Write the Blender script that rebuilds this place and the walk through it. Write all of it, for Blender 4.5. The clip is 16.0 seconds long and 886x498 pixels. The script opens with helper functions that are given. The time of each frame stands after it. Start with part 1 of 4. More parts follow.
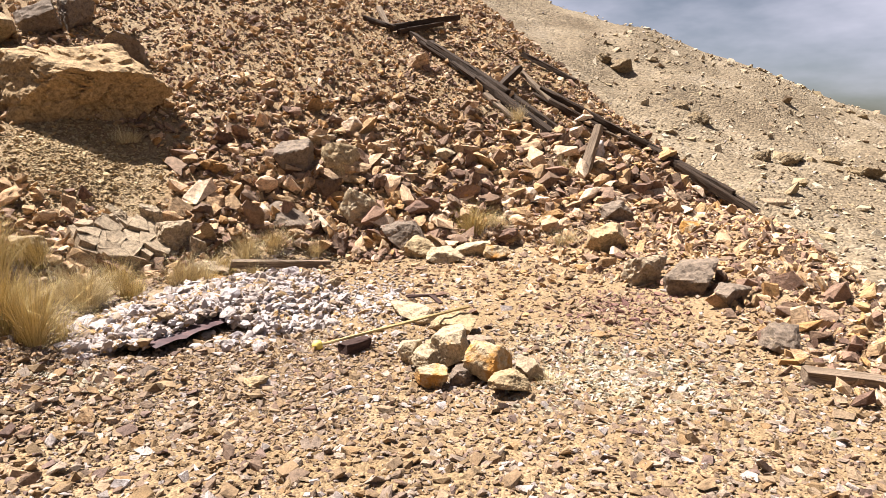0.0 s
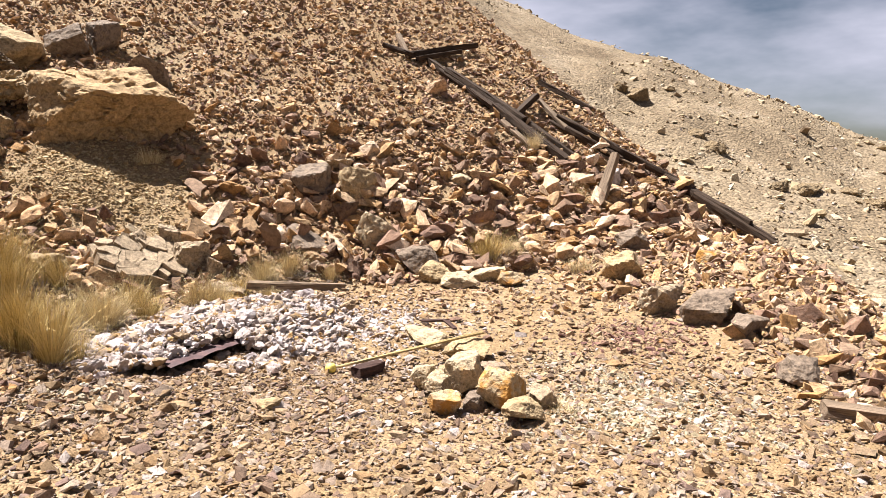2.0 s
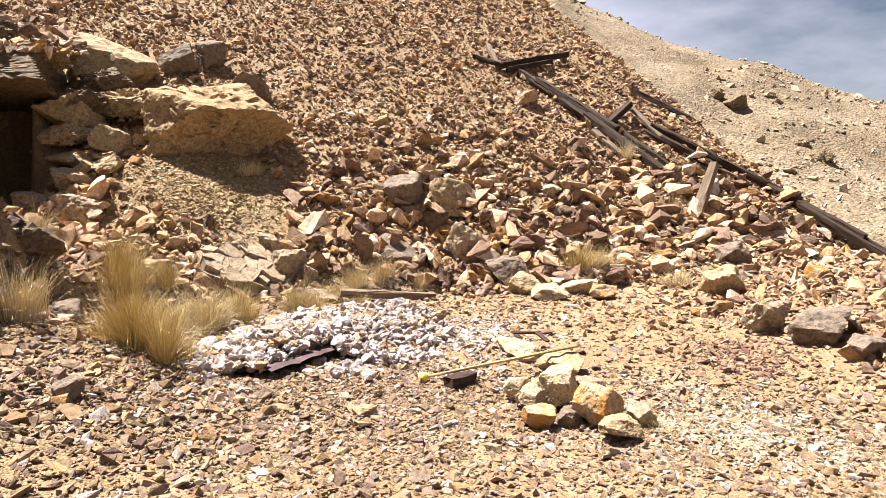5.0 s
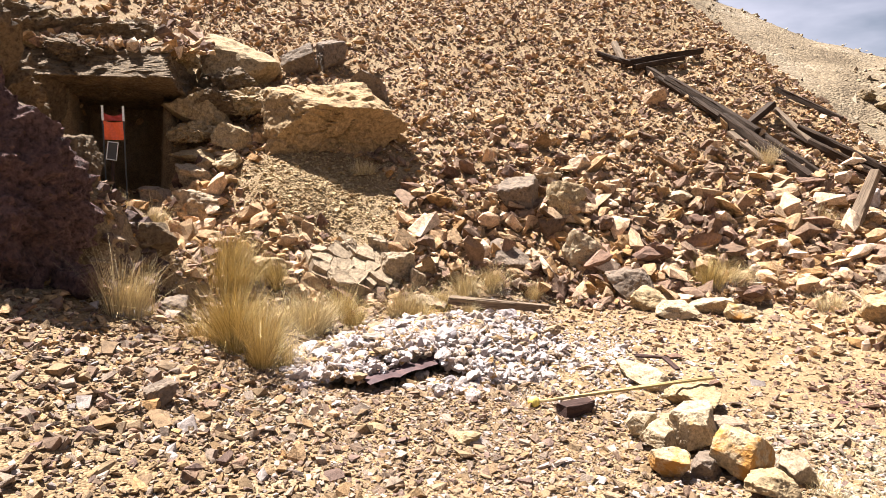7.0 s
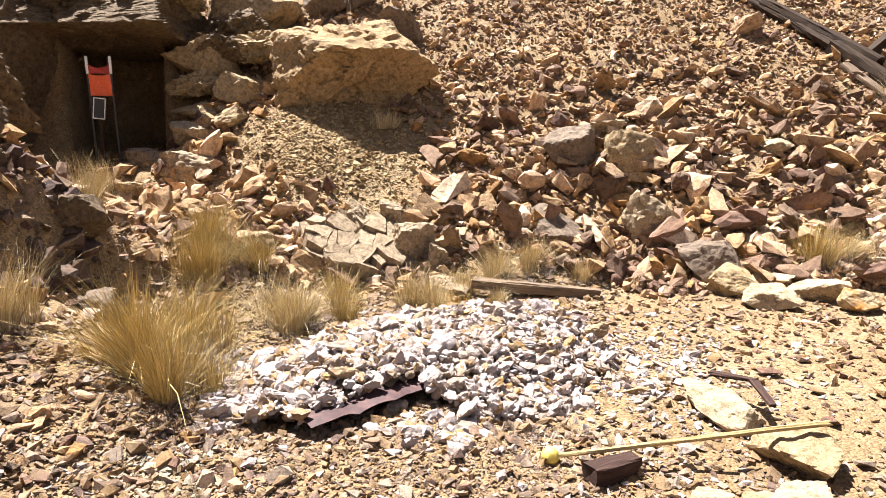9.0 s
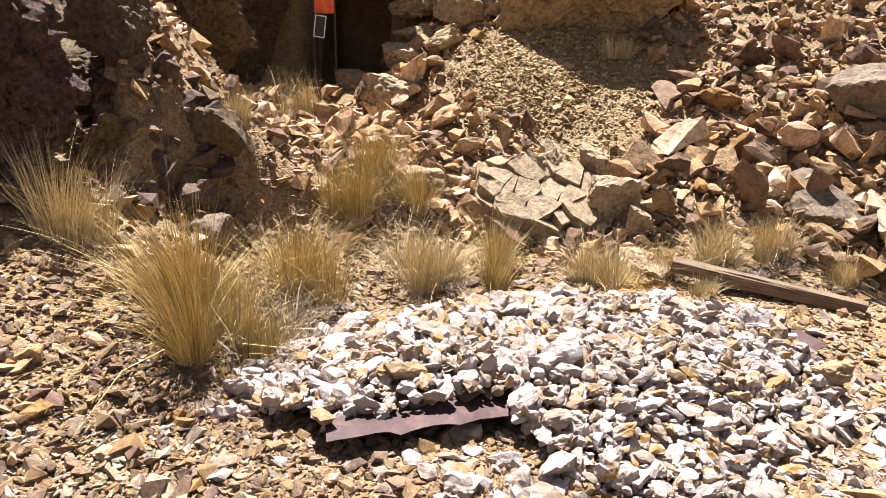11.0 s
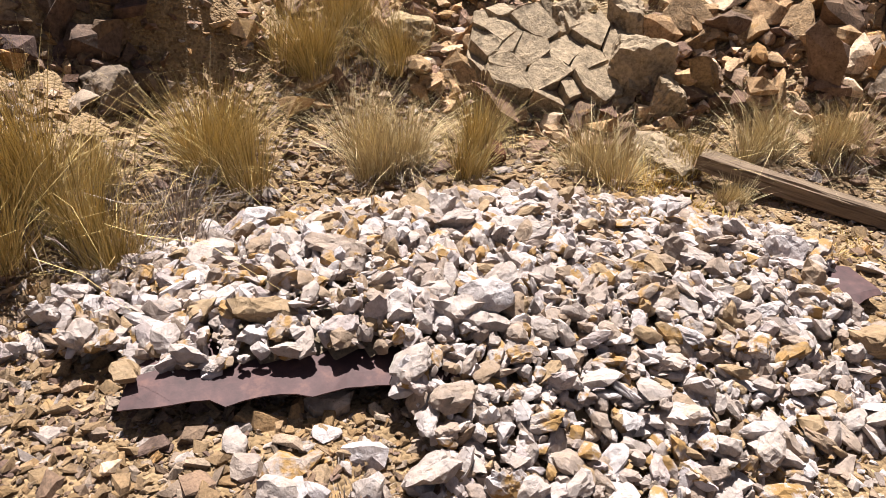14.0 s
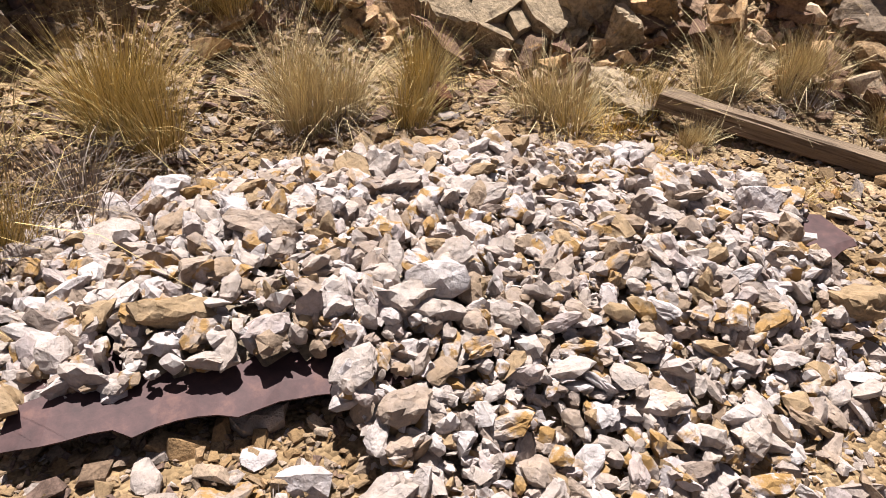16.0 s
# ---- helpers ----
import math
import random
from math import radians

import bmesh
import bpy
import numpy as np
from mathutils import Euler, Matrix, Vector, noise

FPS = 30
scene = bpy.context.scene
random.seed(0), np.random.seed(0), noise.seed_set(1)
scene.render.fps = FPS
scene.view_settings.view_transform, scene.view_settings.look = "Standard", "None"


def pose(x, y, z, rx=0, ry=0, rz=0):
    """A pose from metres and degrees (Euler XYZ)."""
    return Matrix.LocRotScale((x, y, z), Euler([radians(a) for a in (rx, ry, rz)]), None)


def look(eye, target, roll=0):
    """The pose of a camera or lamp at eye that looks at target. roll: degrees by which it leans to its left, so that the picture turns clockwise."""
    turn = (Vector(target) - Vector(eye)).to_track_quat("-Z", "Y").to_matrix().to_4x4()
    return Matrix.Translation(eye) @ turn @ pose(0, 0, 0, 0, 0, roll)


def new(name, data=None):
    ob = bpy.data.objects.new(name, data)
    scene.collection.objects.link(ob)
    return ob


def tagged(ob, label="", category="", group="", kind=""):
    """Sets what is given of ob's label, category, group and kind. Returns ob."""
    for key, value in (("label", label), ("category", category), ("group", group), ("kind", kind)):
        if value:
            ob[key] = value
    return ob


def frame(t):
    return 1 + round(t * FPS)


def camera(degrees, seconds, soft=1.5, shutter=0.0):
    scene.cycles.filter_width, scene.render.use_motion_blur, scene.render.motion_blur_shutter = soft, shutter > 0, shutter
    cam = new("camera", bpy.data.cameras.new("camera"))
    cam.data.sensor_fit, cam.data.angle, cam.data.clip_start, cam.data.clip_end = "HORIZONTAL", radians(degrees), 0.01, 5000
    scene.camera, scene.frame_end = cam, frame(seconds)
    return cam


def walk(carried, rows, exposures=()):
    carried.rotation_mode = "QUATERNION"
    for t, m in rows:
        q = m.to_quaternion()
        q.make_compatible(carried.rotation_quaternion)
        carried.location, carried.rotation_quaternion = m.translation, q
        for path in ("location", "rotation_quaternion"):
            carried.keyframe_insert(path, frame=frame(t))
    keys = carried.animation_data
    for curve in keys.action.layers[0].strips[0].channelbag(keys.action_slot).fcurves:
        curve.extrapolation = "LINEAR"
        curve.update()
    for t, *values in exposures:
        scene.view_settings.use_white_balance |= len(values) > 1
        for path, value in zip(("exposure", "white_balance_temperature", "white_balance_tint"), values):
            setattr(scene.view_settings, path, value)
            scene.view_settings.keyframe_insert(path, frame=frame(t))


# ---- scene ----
cam = camera(67.3, 16.0, soft=0.8)
PATH = [
    (0, (-0.09, 0.044, 1.669), (-0.057, 2.004, 1.273), 0.1),
    (0.5, (-0.111, 0.049, 1.671), (-0.101, 2.014, 1.297), 0.4),
    (1, (-0.101, 0.048, 1.682), (-0.108, 2.015, 1.321), 0.5),
    (1.5, (-0.101, 0.047, 1.675), (-0.114, 2.018, 1.334), 0.6),
    (2, (-0.102, 0.032, 1.673), (-0.112, 2.006, 1.35), 0.9),
    (2.5, (-0.117, 0.036, 1.666), (-0.146, 2.01, 1.348), 1.1),
    (3, (-0.126, 0.055, 1.644), (-0.191, 2.028, 1.328), 0.8),
    (5.3, (-0.198, 0.047, 1.67), (-0.513, 2.001, 1.385), 0.6),
    (5.5, (-0.203, 0.051, 1.663), (-0.557, 1.999, 1.385), 0.7),
    (6, (-0.188, 0.074, 1.649), (-0.634, 2.005, 1.38), 0.9),
    (6.5, (-0.215, 0.218, 1.623), (-0.742, 2.127, 1.343), 1.1),
    (7, (-0.306, 0.578, 1.64), (-0.896, 2.467, 1.348), 1.2),
    (7.5, (-0.363, 1.077, 1.611), (-0.997, 2.95, 1.309), 1.0),
    (8, (-0.4, 1.588, 1.561), (-1.149, 3.415, 1.246), 0.6),
    (8.5, (-0.368, 2.004, 1.576), (-1.138, 3.805, 1.173), 0.1),
    (9, (-0.276, 2.432, 1.542), (-1.077, 4.215, 1.118), -0.5),
    (9.5, (-0.342, 2.82, 1.48), (-1.353, 4.492, 1.057), -1.4),
    (9.7, (-0.431, 2.992, 1.471), (-1.501, 4.627, 1.045), -0.9),
    (11.8, (-0.139, 4.45, 1.296), (-1.633, 5.594, 0.619), 0.7),
    (12, (-0.117, 4.549, 1.285), (-1.6, 5.697, 0.59), 0.8),
    (12.5, (-0.16, 4.698, 1.261), (-1.629, 5.782, 0.446), 2.0),
    (13, (-0.337, 4.779, 1.261), (-1.8, 5.813, 0.374), 2.1),
    (13.5, (-0.505, 4.886, 1.238), (-1.916, 5.927, 0.277), 2.0),
    (14, (-0.626, 5.091, 1.226), (-2.007, 6.137, 0.227), 2.5),
    (14.5, (-0.69, 5.259, 1.265), (-2.068, 6.296, 0.253), 2.4),
    (15, (-0.771, 5.302, 1.228), (-2.131, 6.335, 0.187), 2.5),
    (15.5, (-0.853, 5.304, 1.215), (-2.094, 6.412, 0.105), 2.5),
    (16, (-0.903, 5.317, 1.183), (-2.095, 6.42, 0.015), 3.1),
]
walk(cam, [(t, look(eye, target, roll)) for t, eye, target, roll in PATH], exposures=((0.0, 1.80), (6.0, 2.08), (9.5, 2.10), (12.0, 1.82), (16.0, 1.40)))

# ---- sky and sun ----
SUN_HEIGHT = 64
SUN_FROM = Vector((-0.88, 0.47, 0.0)).normalized() * math.cos(radians(SUN_HEIGHT)) + Vector((0, 0, math.sin(radians(SUN_HEIGHT))))
sun = new("sun", bpy.data.lights.new("sun", "SUN"))
sun.data.energy, sun.data.angle, sun.data.color = 5.0, radians(0.53), (1.0, 0.975, 0.955)
sun.matrix_world = look(SUN_FROM * 50, (0, 0, 0))

world = bpy.data.worlds.new("desert_sky")
scene.world = world
world.use_nodes = True
wn, wl = world.node_tree.nodes, world.node_tree.links
wn.clear()
sky = wn.new("ShaderNodeTexSky")
sky.sky_type, sky.sun_disc = "NISHITA", False
sky.sun_elevation, sky.sun_rotation = radians(SUN_HEIGHT), math.atan2(SUN_FROM.x, SUN_FROM.y)
sky.altitude, sky.air_density, sky.dust_density = 1500, 1.0, 1.5
coord = wn.new("ShaderNodeTexCoord")
stretch = wn.new("ShaderNodeMapping")
stretch.inputs["Scale"].default_value = (1.2, 1.2, 3.6)
stretch.inputs["Rotation"].default_value = (0.25, 0.1, 0.3)
cloud = wn.new("ShaderNodeTexNoise")
cloud.inputs["Scale"].default_value, cloud.inputs["Detail"].default_value, cloud.inputs["Roughness"].default_value = 1.6, 6, 0.55
ramp = wn.new("ShaderNodeValToRGB")
ramp.color_ramp.elements[0].position, ramp.color_ramp.elements[1].position = 0.42, 0.74
mix = wn.new("ShaderNodeMix")
mix.data_type = "RGBA"
mix.inputs[7].default_value = (16.4, 16.2, 19.4, 1)
bg, wout = wn.new("ShaderNodeBackground"), wn.new("ShaderNodeOutputWorld")
bg.inputs["Strength"].default_value = 0.0138
wl.new(coord.outputs["Generated"], stretch.inputs["Vector"])
wl.new(stretch.outputs["Vector"], cloud.inputs["Vector"])
wl.new(cloud.outputs["Fac"], ramp.inputs["Fac"])
wl.new(ramp.outputs["Color"], mix.inputs[0])
wl.new(sky.outputs["Color"], mix.inputs[6])
wl.new(mix.outputs[2], bg.inputs["Color"])
wl.new(bg.outputs["Background"], wout.inputs["Surface"])


# ---- materials ----
def node_kit(name):
    m = bpy.data.materials.new(name)
    m.use_nodes = True
    nt = m.node_tree
    return m, nt.nodes, nt.links, nt.nodes["Principled BSDF"]


def noise_node(n, l, vec, scale, detail=4.0, rough=0.6):
    t = n.new("ShaderNodeTexNoise")
    t.inputs["Scale"].default_value, t.inputs["Detail"].default_value, t.inputs["Roughness"].default_value = scale, detail, rough
    l.new(vec, t.inputs["Vector"])
    return t.outputs["Fac"]


def ramp_node(n, l, fac, stops, constant=False):
    r = n.new("ShaderNodeValToRGB")
    e = r.color_ramp.elements
    r.color_ramp.interpolation = "CONSTANT" if constant else "LINEAR"
    while len(e) < len(stops):
        e.new(0.5)
    for el, (p, c) in zip(e, stops):
        el.position, el.color = p, (*c, 1) if len(c) == 3 else c
    l.new(fac, r.inputs["Fac"])
    return r.outputs["Color"]


def mix_node(n, l, fac, a, b, mode="MIX"):
    m = n.new("ShaderNodeMix")
    m.data_type, m.blend_type = "RGBA", mode
    for value, socket in ((fac, m.inputs[0]), (a, m.inputs[6]), (b, m.inputs[7])):
        if isinstance(value, (int, float)):
            socket.default_value = value
        elif isinstance(value, tuple):
            socket.default_value = (*value, 1)
        else:
            l.new(value, socket)
    return m.outputs[2]


def bump_node(n, l, height, strength, distance, after=None):
    b = n.new("ShaderNodeBump")
    b.inputs["Strength"].default_value, b.inputs["Distance"].default_value = strength, distance
    l.new(height, b.inputs["Height"])
    if after is not None:
        l.new(after, b.inputs["Normal"])
    return b.outputs["Normal"]


def rock_material(name, palette, single=False, stain=None, stain_at=0.62, fine=60.0, rough=0.9, relief=0.006, spots=14.0, mottle=1.0, share=1.0):
    """Broken rock: each piece takes a colour of the palette, with mottling, fine pitted relief and, on a share of the pieces, mineral stain."""
    m, n, l, p = node_kit(name)
    pos = n.new("ShaderNodeNewGeometry")
    if single:
        rnd = n.new("ShaderNodeObjectInfo").outputs["Random"]
    else:
        rnd = pos.outputs["Random Per Island"]
    base = ramp_node(n, l, rnd, [(i / len(palette), c) for i, c in enumerate(palette)], constant=True)
    big = noise_node(n, l, pos.outputs["Position"], 13.0, 6, 0.65)
    small = noise_node(n, l, pos.outputs["Position"], fine, 6, 0.7)
    tone = ramp_node(n, l, big, [(0.3, (0.42, 0.4, 0.38)), (0.47, (0.92, 0.91, 0.9)), (0.72, (1.34, 1.32, 1.28))])
    col = mix_node(n, l, mottle, base, tone, "MULTIPLY")
    grain = ramp_node(n, l, small, [(0.32, (0.42, 0.4, 0.38)), (0.48, (0.98, 0.98, 0.98)), (0.68, (1.42, 1.4, 1.36))])
    col = mix_node(n, l, 0.75 * mottle, col, grain, "MULTIPLY")
    if stain:
        spot = noise_node(n, l, pos.outputs["Position"], spots, 4, 0.65)
        mask = ramp_node(n, l, spot, [(stain_at, (0, 0, 0)), (stain_at + 0.12, (1, 1, 1))])
        if share < 1:
            white = n.new("ShaderNodeTexWhiteNoise")
            white.noise_dimensions = "1D"
            l.new(rnd, white.inputs["W"])
            some = ramp_node(n, l, white.outputs["Value"], [(share, (1, 1, 1)), (share + 0.02, (0.12, 0.12, 0.12))])
            mask = mix_node(n, l, 1.0, mask, some, "MULTIPLY")
        col = mix_node(n, l, mask, col, stain)
    l.new(col, p.inputs["Base Color"])
    p.inputs["Roughness"].default_value, p.inputs["Specular IOR Level"].default_value = rough, 0.25
    first = bump_node(n, l, big, 0.7, relief * 6)
    l.new(bump_node(n, l, small, 1.0, relief * 1.6, first), p.inputs["Normal"])
    return m


TALUS = [(0.317, 0.201, 0.107), (0.336, 0.216, 0.114), (0.137, 0.083, 0.052), (0.379, 0.235, 0.125), (0.394, 0.261, 0.153), (0.137, 0.079, 0.055), (0.347, 0.216, 0.103),
         (0.220, 0.143, 0.094), (0.511, 0.344, 0.215), (0.312, 0.173, 0.069), (0.187, 0.118, 0.079), (0.364, 0.243, 0.143), (0.548, 0.405, 0.282), (0.190, 0.115, 0.077), (0.226, 0.136, 0.093)]
CHIPS = [(0.199, 0.131, 0.072), (0.227, 0.153, 0.091), (0.171, 0.110, 0.062), (0.247, 0.171, 0.106), (0.189, 0.118, 0.058), (0.151, 0.100, 0.067), (0.238, 0.176, 0.129),
         (0.204, 0.131, 0.072), (0.265, 0.201, 0.152), (0.143, 0.092, 0.072), (0.218, 0.145, 0.081), (0.294, 0.242, 0.214), (0.189, 0.136, 0.100), (0.209, 0.127, 0.062), (0.163, 0.104, 0.070)]
QUARTZ = [(0.376, 0.328, 0.312), (0.412, 0.369, 0.363), (0.314, 0.262, 0.236), (0.350, 0.298, 0.275), (0.394, 0.345, 0.339), (0.263, 0.203, 0.165), (0.337, 0.279, 0.267),
          (0.225, 0.161, 0.114), (0.376, 0.321, 0.300), (0.288, 0.233, 0.204), (0.251, 0.173, 0.102), (0.326, 0.274, 0.248), (0.231, 0.179, 0.153), (0.357, 0.298, 0.267)]
mat_talus = rock_material("talus_rock", TALUS, stain=(0.311, 0.163, 0.044), stain_at=0.6, share=0.3)
mat_talus_one = rock_material("talus_rock_single", [tuple(0.85 * v for v in c) for c in TALUS], single=True, stain=(0.25, 0.135, 0.045), stain_at=0.6, relief=0.011, share=0.4)
mat_chips = rock_material("stone_chips", CHIPS, relief=0.003, fine=120)
mat_quartz = rock_material("quartz", QUARTZ, stain=(0.27, 0.155, 0.055), stain_at=0.44, rough=0.75, fine=44, relief=0.005, spots=15.0, mottle=0.6, share=0.17)
mat_quartz_one = rock_material("quartz_single", QUARTZ, single=True, stain=(0.27, 0.155, 0.055), stain_at=0.44, rough=0.75, fine=44, relief=0.005, spots=15.0, mottle=0.6, share=0.17)
mat_boulder = rock_material("ochre_boulder", [(0.304, 0.204, 0.104)], single=True, stain=(0.240, 0.136, 0.060), stain_at=0.6, fine=30, relief=0.008)
mat_pale = rock_material("pale_boulder", [(0.296, 0.213, 0.118)], single=True, stain=(0.261, 0.130, 0.047), stain_at=0.62, fine=40)
mat_cream = rock_material("cream_rock", [(0.34, 0.262, 0.168)], single=True, stain=(0.296, 0.183, 0.071), stain_at=0.6, fine=50)
mat_ochre = rock_material("ochre_rock", [(0.36, 0.27, 0.165)], single=True, stain=(0.34, 0.165, 0.04), stain_at=0.47, fine=50, spots=5.0)
mat_grey = rock_material("grey_brown_rock", [(0.160, 0.118, 0.086)], single=True, stain=(0.237, 0.166, 0.094), stain_at=0.6, fine=40)
mat_cracked = rock_material("cracked_pale_rock", [(0.280, 0.210, 0.138)], single=True, stain=(0.216, 0.144, 0.076), stain_at=0.62, fine=40, relief=0.006)
mat_purple = rock_material("purple_black_rock", [(0.21, 0.118, 0.108)], single=True, stain=(0.34, 0.19, 0.09), stain_at=0.63, fine=26, relief=0.02)
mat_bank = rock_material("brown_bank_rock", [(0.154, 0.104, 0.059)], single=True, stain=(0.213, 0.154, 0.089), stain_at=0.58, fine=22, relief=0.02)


mat_pale_chips = rock_material("bleached_chips", [(0.302, 0.262, 0.191), (0.272, 0.222, 0.151), (0.332, 0.292, 0.226), (0.252, 0.202, 0.126)], relief=0.003, fine=120)
mat_red_chips = rock_material("red_chips", [(0.168, 0.088, 0.068), (0.200, 0.120, 0.080), (0.144, 0.072, 0.060), (0.224, 0.148, 0.092), (0.248, 0.176, 0.104)], relief=0.003, fine=120)
mat_red_rock = rock_material("dark_red_rock", [(0.118, 0.042, 0.021)], single=True, fine=60)
mat_heap_fines = rock_material("heap_fines", [(0.202, 0.154, 0.106)], single=True, stain=(0.326, 0.284, 0.237), stain_at=0.55, fine=60)
# about half the talus brightness: the bank's shade is put into these colours
mat_shade_dark_stones = rock_material("bank_stones", [(0.15, 0.098, 0.062), (0.11, 0.07, 0.05), (0.20, 0.14, 0.09), (0.09, 0.055, 0.045), (0.17, 0.115, 0.075)], fine=40)
mat_earth = rock_material("crumbled_earth", [(0.281, 0.198, 0.101), (0.333, 0.244, 0.130), (0.239, 0.164, 0.083), (0.312, 0.218, 0.114), (0.364, 0.276, 0.156)], relief=0.003, fine=120)
mat_far_stone = rock_material("hillside_stone", [(0.272, 0.202, 0.118), (0.308, 0.237, 0.154), (0.225, 0.160, 0.101), (0.331, 0.272, 0.195)], fine=8)
mat_far_rock = rock_material("outcrop_rock", [(0.249, 0.178, 0.101)], single=True, stain=(0.178, 0.118, 0.071), stain_at=0.6, fine=3, relief=0.1)


def soil_material(name, a, b, c, scale, pebble, relief):
    m, n, l, p = node_kit(name)
    pos = n.new("ShaderNodeNewGeometry").outputs["Position"]
    big = noise_node(n, l, pos, scale, 6, 0.65)
    mid = noise_node(n, l, pos, scale * 9, 5, 0.7)
    v = n.new("ShaderNodeTexVoronoi")
    v.inputs["Scale"].default_value = pebble
    l.new(pos, v.inputs["Vector"])
    col = ramp_node(n, l, big, [(0.32, a), (0.52, b), (0.72, c)])
    col = mix_node(n, l, 0.75, col, ramp_node(n, l, mid, [(0.3, (0.7, 0.68, 0.64)), (0.7, (1.2, 1.19, 1.16))]), "MULTIPLY")
    sep = n.new("ShaderNodeSeparateColor")
    l.new(v.outputs["Color"], sep.inputs["Color"])
    col = mix_node(n, l, 0.7, col, ramp_node(n, l, sep.outputs[0], [(0.0, (0.5, 0.47, 0.44)), (0.5, (1, 1, 1)), (1.0, (1.4, 1.37, 1.32))]), "MULTIPLY")
    l.new(col, p.inputs["Base Color"])
    p.inputs["Roughness"].default_value, p.inputs["Specular IOR Level"].default_value = 0.95, 0.15
    inv = n.new("ShaderNodeMath")
    inv.operation = "SUBTRACT"
    inv.inputs[0].default_value = 1.0
    l.new(v.outputs["Distance"], inv.inputs[1])
    first = bump_node(n, l, inv.outputs[0], 0.7, relief)
    l.new(bump_node(n, l, mid, 0.6, relief * 0.8, first), p.inputs["Normal"])
    return m


mat_soil = soil_material("gravelly_soil", (0.182, 0.120, 0.063), (0.228, 0.154, 0.086), (0.272, 0.205, 0.128), 0.9, 60, 0.02)
mat_hill = soil_material("far_hillside", (0.118, 0.086, 0.055), (0.185, 0.140, 0.092), (0.245, 0.196, 0.142), 0.12, 4.0, 0.25)


def wood_material(name, dark, light):
    m, n, l, p = node_kit(name)
    co = n.new("ShaderNodeTexCoord").outputs["Object"]
    st = n.new("ShaderNodeMapping")
    st.inputs["Scale"].default_value = (2.0, 40.0, 40.0)
    l.new(co, st.inputs["Vector"])
    grain = noise_node(n, l, st.outputs["Vector"], 1.6, 6, 0.7)
    blot = noise_node(n, l, co, 3.0, 4)
    col = ramp_node(n, l, grain, [(0.3, dark), (0.68, light)])
    col = mix_node(n, l, 0.6, col, ramp_node(n, l, blot, [(0.3, (0.6, 0.58, 0.55)), (0.7, (1.2, 1.18, 1.15))]), "MULTIPLY")
    l.new(col, p.inputs["Base Color"])
    p.inputs["Roughness"].default_value, p.inputs["Specular IOR Level"].default_value = 0.85, 0.2
    l.new(bump_node(n, l, grain, 0.9, 0.012), p.inputs["Normal"])
    return m


mat_timber = wood_material("weathered_timber", (0.010, 0.006, 0.004), (0.062, 0.036, 0.020))
mat_grey_wood = wood_material("greyed_wood", (0.055, 0.037, 0.025), (0.26, 0.185, 0.125))
mat_black_wood = wood_material("dark_old_wood", (0.018, 0.010, 0.008), (0.070, 0.037, 0.029))
mat_stick = wood_material("straw_stick", (0.295, 0.197, 0.074), (0.476, 0.361, 0.180))


def grass_material(name, root, tip):
    m, n, l, p = node_kit(name)
    rnd = n.new("ShaderNodeNewGeometry").outputs["Random Per Island"]
    col = ramp_node(n, l, rnd, [(0.0, root), (0.55, tip), (1.0, tuple(min(1, c * 1.35) for c in tip))])
    l.new(col, p.inputs["Base Color"])
    p.inputs["Roughness"].default_value, p.inputs["Specular IOR Level"].default_value = 0.7, 0.2
    return m


mat_grass = grass_material("dry_straw_grass", (0.17, 0.115, 0.035), (0.43, 0.315, 0.13))
mat_grass_pale = grass_material("pale_dry_grass", (0.262, 0.184, 0.082), (0.476, 0.377, 0.213))
mat_cushion = grass_material("bleached_cushion", (0.30, 0.25, 0.20), (0.46, 0.41, 0.35))
mat_yellow_plant = grass_material("yellow_dry_plant", (0.34, 0.21, 0.05), (0.52, 0.36, 0.12))
mat_twig = grass_material("grey_dead_twigs", (0.098, 0.070, 0.061), (0.246, 0.197, 0.164))

m_rust, n, l, p = node_kit("rusted_sheet")
rp = n.new("ShaderNodeNewGeometry").outputs["Position"]
rust = noise_node(n, l, rp, 11, 6, 0.7)
l.new(ramp_node(n, l, rust, [(0.3, (0.028, 0.011, 0.011)), (0.55, (0.06, 0.026, 0.025)), (0.75, (0.12, 0.055, 0.042))]), p.inputs["Base Color"])
p.inputs["Roughness"].default_value, p.inputs["Metallic"].default_value = 0.75, 0.15
l.new(bump_node(n, l, rust, 0.4, 0.004), p.inputs["Normal"])


def plain_material(name, colour, rough=0.6):
    m, n, l, p = node_kit(name)
    v = noise_node(n, l, n.new("ShaderNodeNewGeometry").outputs["Position"], 40, 4)
    l.new(mix_node(n, l, 0.7, colour, ramp_node(n, l, v, [(0.3, (0.75, 0.75, 0.75)), (0.7, (1.15, 1.15, 1.15))]), "MULTIPLY"), p.inputs["Base Color"])
    p.inputs["Roughness"].default_value = rough
    return m


mat_orange = plain_material("orange_plastic", (0.75, 0.11, 0.03), 0.5)
mat_dark_red = plain_material("dark_red_plastic", (0.35, 0.03, 0.02), 0.5)
mat_white_post = plain_material("white_post", (0.75, 0.74, 0.72), 0.5)
mat_black = plain_material("black_frame", (0.03, 0.03, 0.035), 0.5)
mat_yellow = plain_material("yellow_ball", (0.66, 0.50, 0.10), 0.6)

# ---- the lie of the land ----
LATTICE = np.random.RandomState(7).rand(256, 256)


